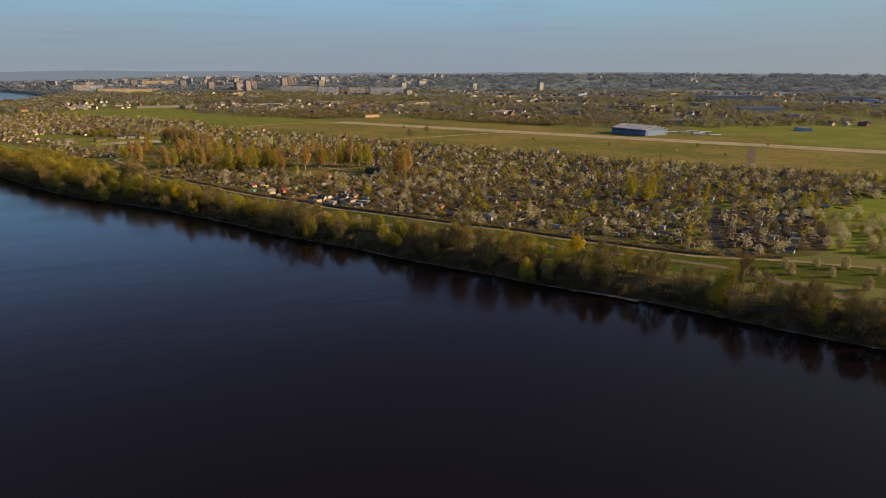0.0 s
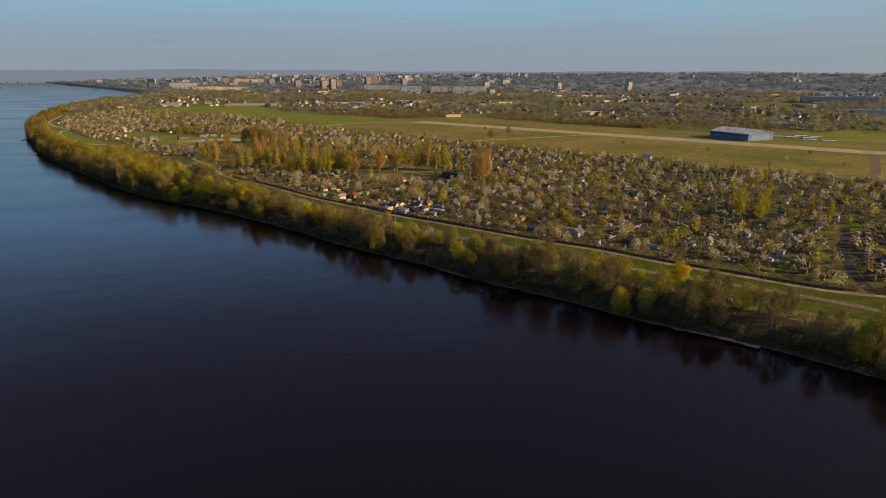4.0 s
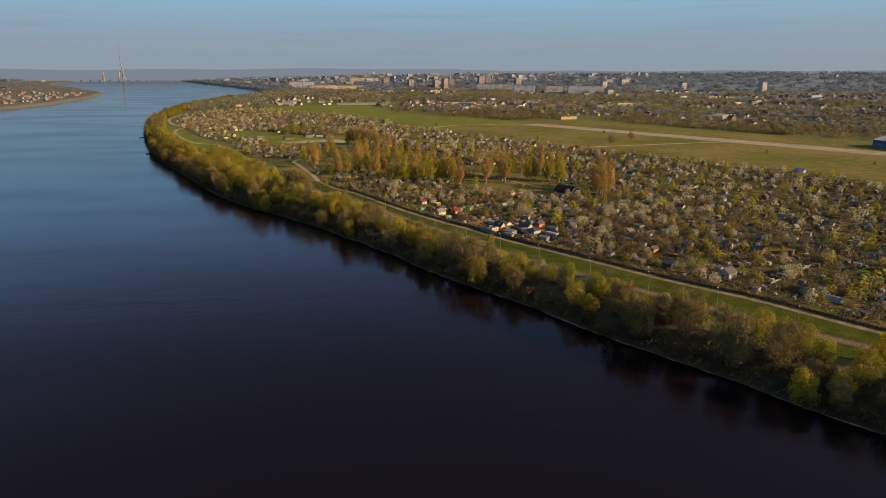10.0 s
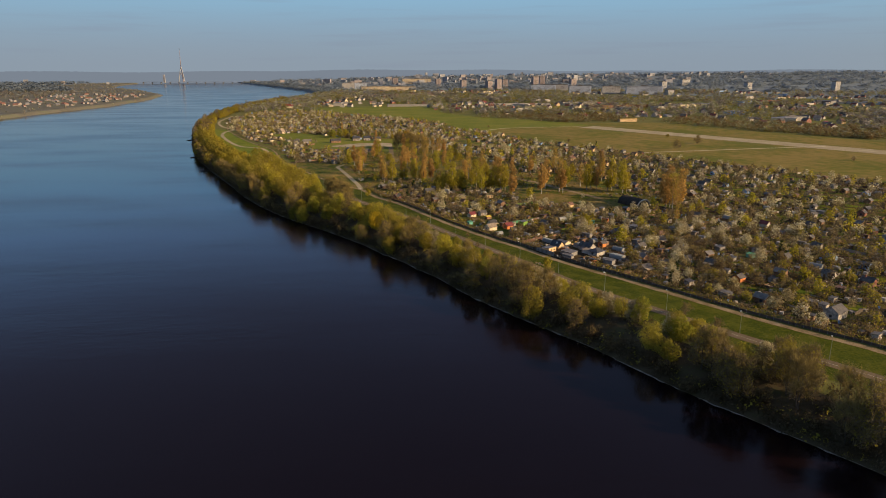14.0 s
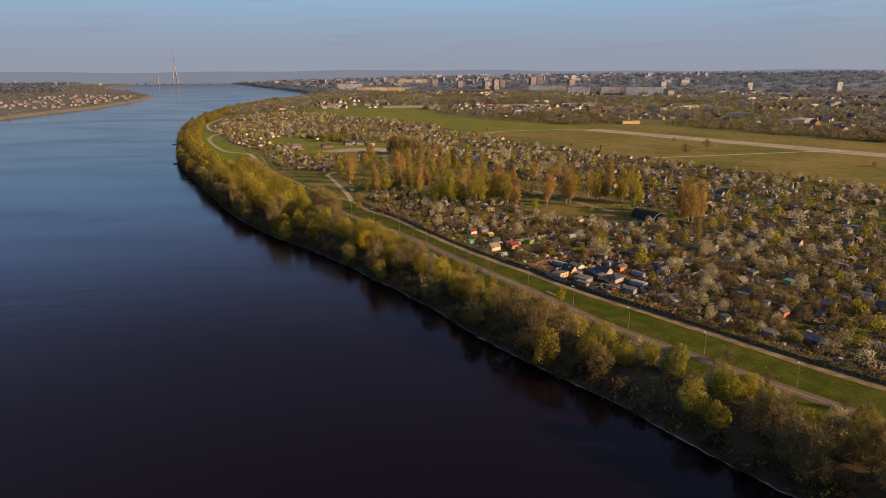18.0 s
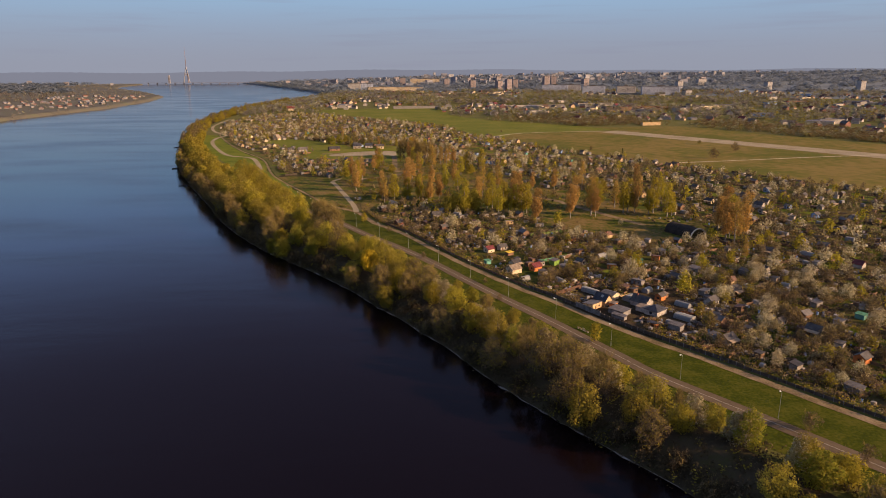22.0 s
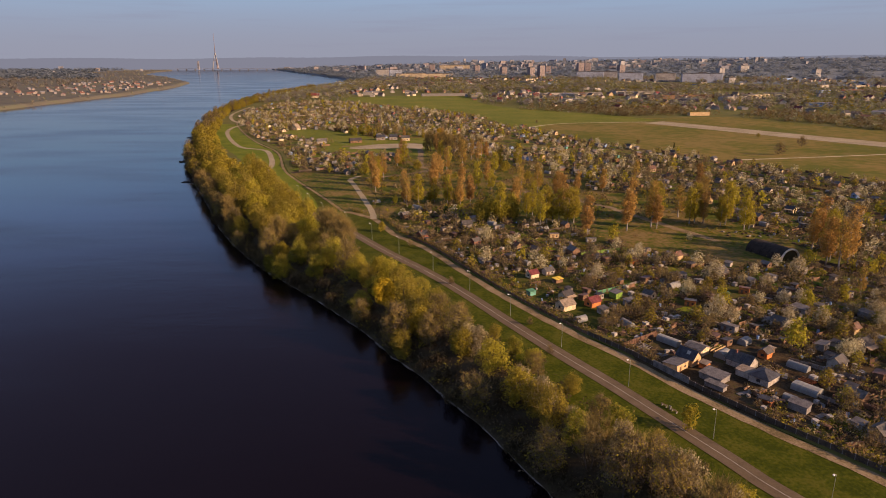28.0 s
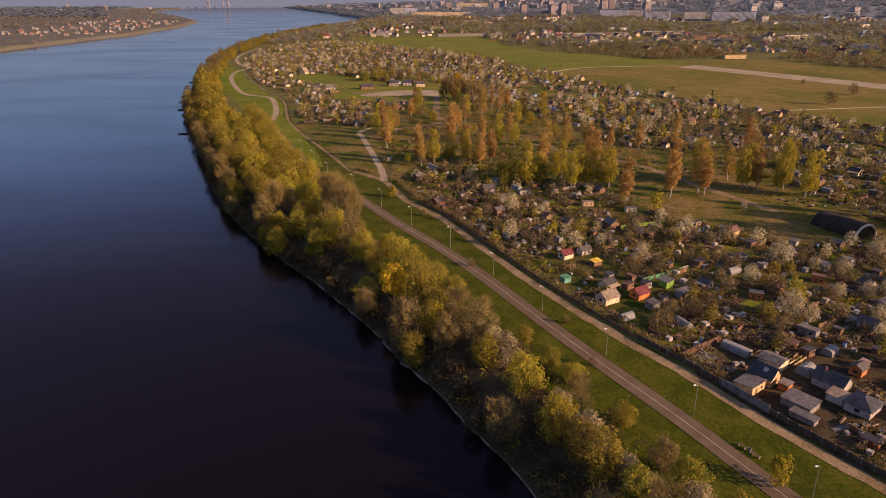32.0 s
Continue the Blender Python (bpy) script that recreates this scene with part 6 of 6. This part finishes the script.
for spec in ((500, 2330, 90, 14, 9, -4, 1, 0), (600, 2190, 75, 14, 9, -4, 1, 0), (560, 2330, 60, 14, 9, -6, 0, 0), (690, 2130, 60, 14, 9, -3, 0, 0), (790, 2090, 120, 14, 9, -4, 1, 0),
             (330, 2560, 22, 18, 12, 30, 2, None), (372, 2600, 22, 18, 14, 30, 2, None), (420, 2750, 22, 18, 12, 10, 2, None), (240, 2700, 22, 18, 12, 20, 2, None), (560, 2800, 26, 18, 15, 20, 2, None),
             (610, 2900, 24, 18, 14, 5, 2, None), (700, 2700, 26, 18, 12, 25, 2, None), (150, 3000, 24, 18, 12, 15, 2, None), (-50, 3300, 26, 18, 12, 10, 2, None), (60, 3420, 150, 16, 9, 8, 3, None),
             (-180, 2640, 46, 18, 10, 10, 1, None), (-120, 2560, 110, 24, 6, 14, 3, None), (-20, 2620, 120, 24, 5, 10, 3, None), (-235, 2800, 70, 18, 9, 10, 0, None), (1010, 2500, 24, 18, 9, 20, 0, None),
             (1250, 2300, 22, 18, 9, 20, 0, None), (1420, 2050, 22, 16, 12, 20, 0, None), (1180, 2700, 40, 16, 9, 20, 0, None), (860, 2050, 24, 16, 5, 20, 0, None)):
    block(*spec)

# low warehouses and yards
for x, y, w, d, h, turn, wall, roof in ((545, 1275, 55, 22, 7, 25, "white", "pale"), (610, 1330, 60, 18, 7, 25, "cream", "pale"), (470, 1330, 120, 16, 7, 8, "brown", "slate"), (363, 960, 30, 8, 4, 10, "ochre", "yellow"),
                                        (260, 1440, 140, 18, 6, 5, "white", "pale"), (420, 1500, 90, 18, 6, 10, "white", "slate"), (20, 1450, 130, 14, 5, 8, "concrete", "black"), (1180, 790, 90, 40, 11, -20, "white", "blue"),
                                        (1560, 1230, 180, 50, 16, -35, "white", "blue"), (780, 900, 60, 30, 7, -30, "concrete", "slate"), (840, 860, 50, 30, 7, -30, "white", "pale"), (980, 980, 70, 30, 8, -30, "red", "slate"),
                                        (1150, 1350, 80, 24, 8, -20, "white", "pale"), (1900, 1100, 120, 40, 12, -40, "white", "blue"), (900, 1500, 60, 24, 8, 0, "red", "rust")):
    k = lean_shed("warehouse", "long low %s warehouse with a flat roof" % wall, w, d, h, h + 1, wall, roof, "warehouse", "warehouses behind the airfield")
    k.put(x, y, LAND + rise(x, y), radians(turn))
mast = Kind("cape_house", "red-roofed house on the river cape", "house", "", [("body", gable_walls(16, 10, 5, 4), WALLS["cream"]), ("roof", gable_roof(16, 10, 5, 4), ROOFS["red"])])
mast.put(-262, 1400, LAND, 0.4)

# trees on the cape and the far right bank
cape = []
for _ in range(520):
    y = g.uniform(1240, 2300)
    sh = np.interp(y, [p[1] for p in SHORELINE[28:]], [p[0] for p in SHORELINE[28:]])
    x = sh + 8 + abs(g.normal(0, 75))
    if inside(x, y, ALLOTMENTS) or inside(x, y, GREEN_FIELD):
        continue
    cape.append([(moved(v, x, y, LAND - 1, g.uniform(0, 6), g.uniform(0.6, 1.05)), m) for v, m in WOODS[int(g.integers(0, 4))]])
for _ in range(700):
    y = g.uniform(2250, 4400)
    sh = np.interp(y, [p[1] for p in SHORELINE[28:]], [p[0] for p in SHORELINE[28:]])
    x = sh + 12 + abs(g.normal(0, 110))
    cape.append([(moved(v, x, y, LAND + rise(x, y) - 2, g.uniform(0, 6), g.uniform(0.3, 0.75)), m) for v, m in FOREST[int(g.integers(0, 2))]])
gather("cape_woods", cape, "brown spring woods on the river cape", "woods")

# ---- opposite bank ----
# trees across the river reuse the haze-tinted woods colours
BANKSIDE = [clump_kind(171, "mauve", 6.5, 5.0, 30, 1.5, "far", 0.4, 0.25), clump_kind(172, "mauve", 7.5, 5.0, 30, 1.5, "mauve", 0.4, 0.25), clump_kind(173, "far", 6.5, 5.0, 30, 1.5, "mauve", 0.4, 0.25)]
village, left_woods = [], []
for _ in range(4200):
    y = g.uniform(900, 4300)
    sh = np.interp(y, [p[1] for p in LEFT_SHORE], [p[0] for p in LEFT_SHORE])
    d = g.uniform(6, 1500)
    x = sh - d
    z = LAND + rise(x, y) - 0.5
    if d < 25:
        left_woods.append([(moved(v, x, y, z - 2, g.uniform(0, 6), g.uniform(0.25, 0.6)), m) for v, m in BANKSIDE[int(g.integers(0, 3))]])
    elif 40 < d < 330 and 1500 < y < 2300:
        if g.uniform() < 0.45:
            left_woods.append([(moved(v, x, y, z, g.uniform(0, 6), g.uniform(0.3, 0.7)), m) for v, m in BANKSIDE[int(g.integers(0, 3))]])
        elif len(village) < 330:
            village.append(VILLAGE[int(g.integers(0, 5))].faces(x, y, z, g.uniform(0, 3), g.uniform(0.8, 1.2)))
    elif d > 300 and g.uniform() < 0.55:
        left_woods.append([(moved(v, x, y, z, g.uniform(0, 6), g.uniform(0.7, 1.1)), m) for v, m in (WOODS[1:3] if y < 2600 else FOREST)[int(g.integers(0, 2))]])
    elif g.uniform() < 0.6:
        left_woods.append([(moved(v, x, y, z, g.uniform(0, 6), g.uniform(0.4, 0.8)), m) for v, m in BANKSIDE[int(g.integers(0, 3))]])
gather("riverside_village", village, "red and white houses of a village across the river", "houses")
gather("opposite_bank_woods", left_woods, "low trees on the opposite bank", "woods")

# skyline: far city blocks
city = []
# skyline facades with haze painted into their base colours
SKY = [paint("hazed_pale_facade", (0.23, 0.225, 0.225), scale=0.05), paint("hazed_grey_facade", (0.215, 0.21, 0.22), scale=0.05), paint("hazed_brick_facade", (0.235, 0.20, 0.185), scale=0.05)]
for _ in range(300):
    a = radians(90 + (g.normal(-6, 11) if g.uniform() < 0.75 else g.uniform(-50, 30)))
    r = g.uniform(3200, 4600)
    x, y = r * math.cos(a), r * math.sin(a)
    sh = np.interp(y, [p[1] for p in SHORELINE[28:]], [p[0] for p in SHORELINE[28:]])
    ls = np.interp(y, [p[1] for p in LEFT_SHORE], [p[0] for p in LEFT_SHORE])
    if ls - 40 < x < sh + 60:
        continue
    w, h = g.uniform(10, 40), g.uniform(9, 19) * (1.7 if g.uniform() < 0.15 else 1)
    city.append([(moved(box(-w / 2, w / 2, -7, 7, 0, h), x, y, LAND + rise(x, y) - 1, g.uniform(-0.5, 0.5)), SKY[int(g.choice(3, p=(0.5, 0.25, 0.25)))])])
gather("city_skyline", city, "far city blocks along the horizon, paled with haze in their colour", "buildings")

# television tower: three legs, a deck and a mast
tower = tagged(new("television_tower"), "tall three-legged television tower with a red and white mast", "television tower")
MASTRED = paint("greyish_red_steel", (0.20, 0.15, 0.15), scale=0.05)
tower.matrix_basis = pose(-1432, 4372, LAND + 2)
for k in range(3):
    a = radians(90 + 120 * k)
    part("leg", tube((22 * math.cos(a), 22 * math.sin(a), 0), (4 * math.cos(a), 4 * math.sin(a), 88), 3.4, 2.0, 6), SKY[0] if k else MASTRED, tower)
part("deck", join(tube((0, 0, 48), (0, 0, 58), 7, 7, 8), tube((0, 0, 86), (0, 0, 96), 6, 5, 8)), SKY[1], tower)
part("shaft", tube((0, 0, 92), (0, 0, 140), 2.6, 2.0, 6), MASTRED, tower)
part("mast", tube((0, 0, 140), (0, 0, 215), 1.4, 0.7, 6), MASTRED, tower)
office = tagged(new("office_tower"), "slim far office tower by the river", "office tower")
office.matrix_basis = pose(-1530, 4330, LAND)
part("body", box(-5, 5, -5, 5, 0, 48), SKY[1], office)
part("roof", box(-5.4, 5.4, -5.4, 5.4, 48, 50), SKY[1], office)
bridge = tagged(new("river_bridge"), "long low concrete bridge over the far river", "bridge")
bridge.matrix_basis = pose(-1330, 4330, 0, 0, 0, -6)
part("deck", box(-370, 370, -6, 6, 9, 11), SKY[0], bridge)
for k in range(-6, 7):
    part("pier", box(k * 58 - 2, k * 58 + 2, -4, 4, -1, 9), SKY[1], bridge)
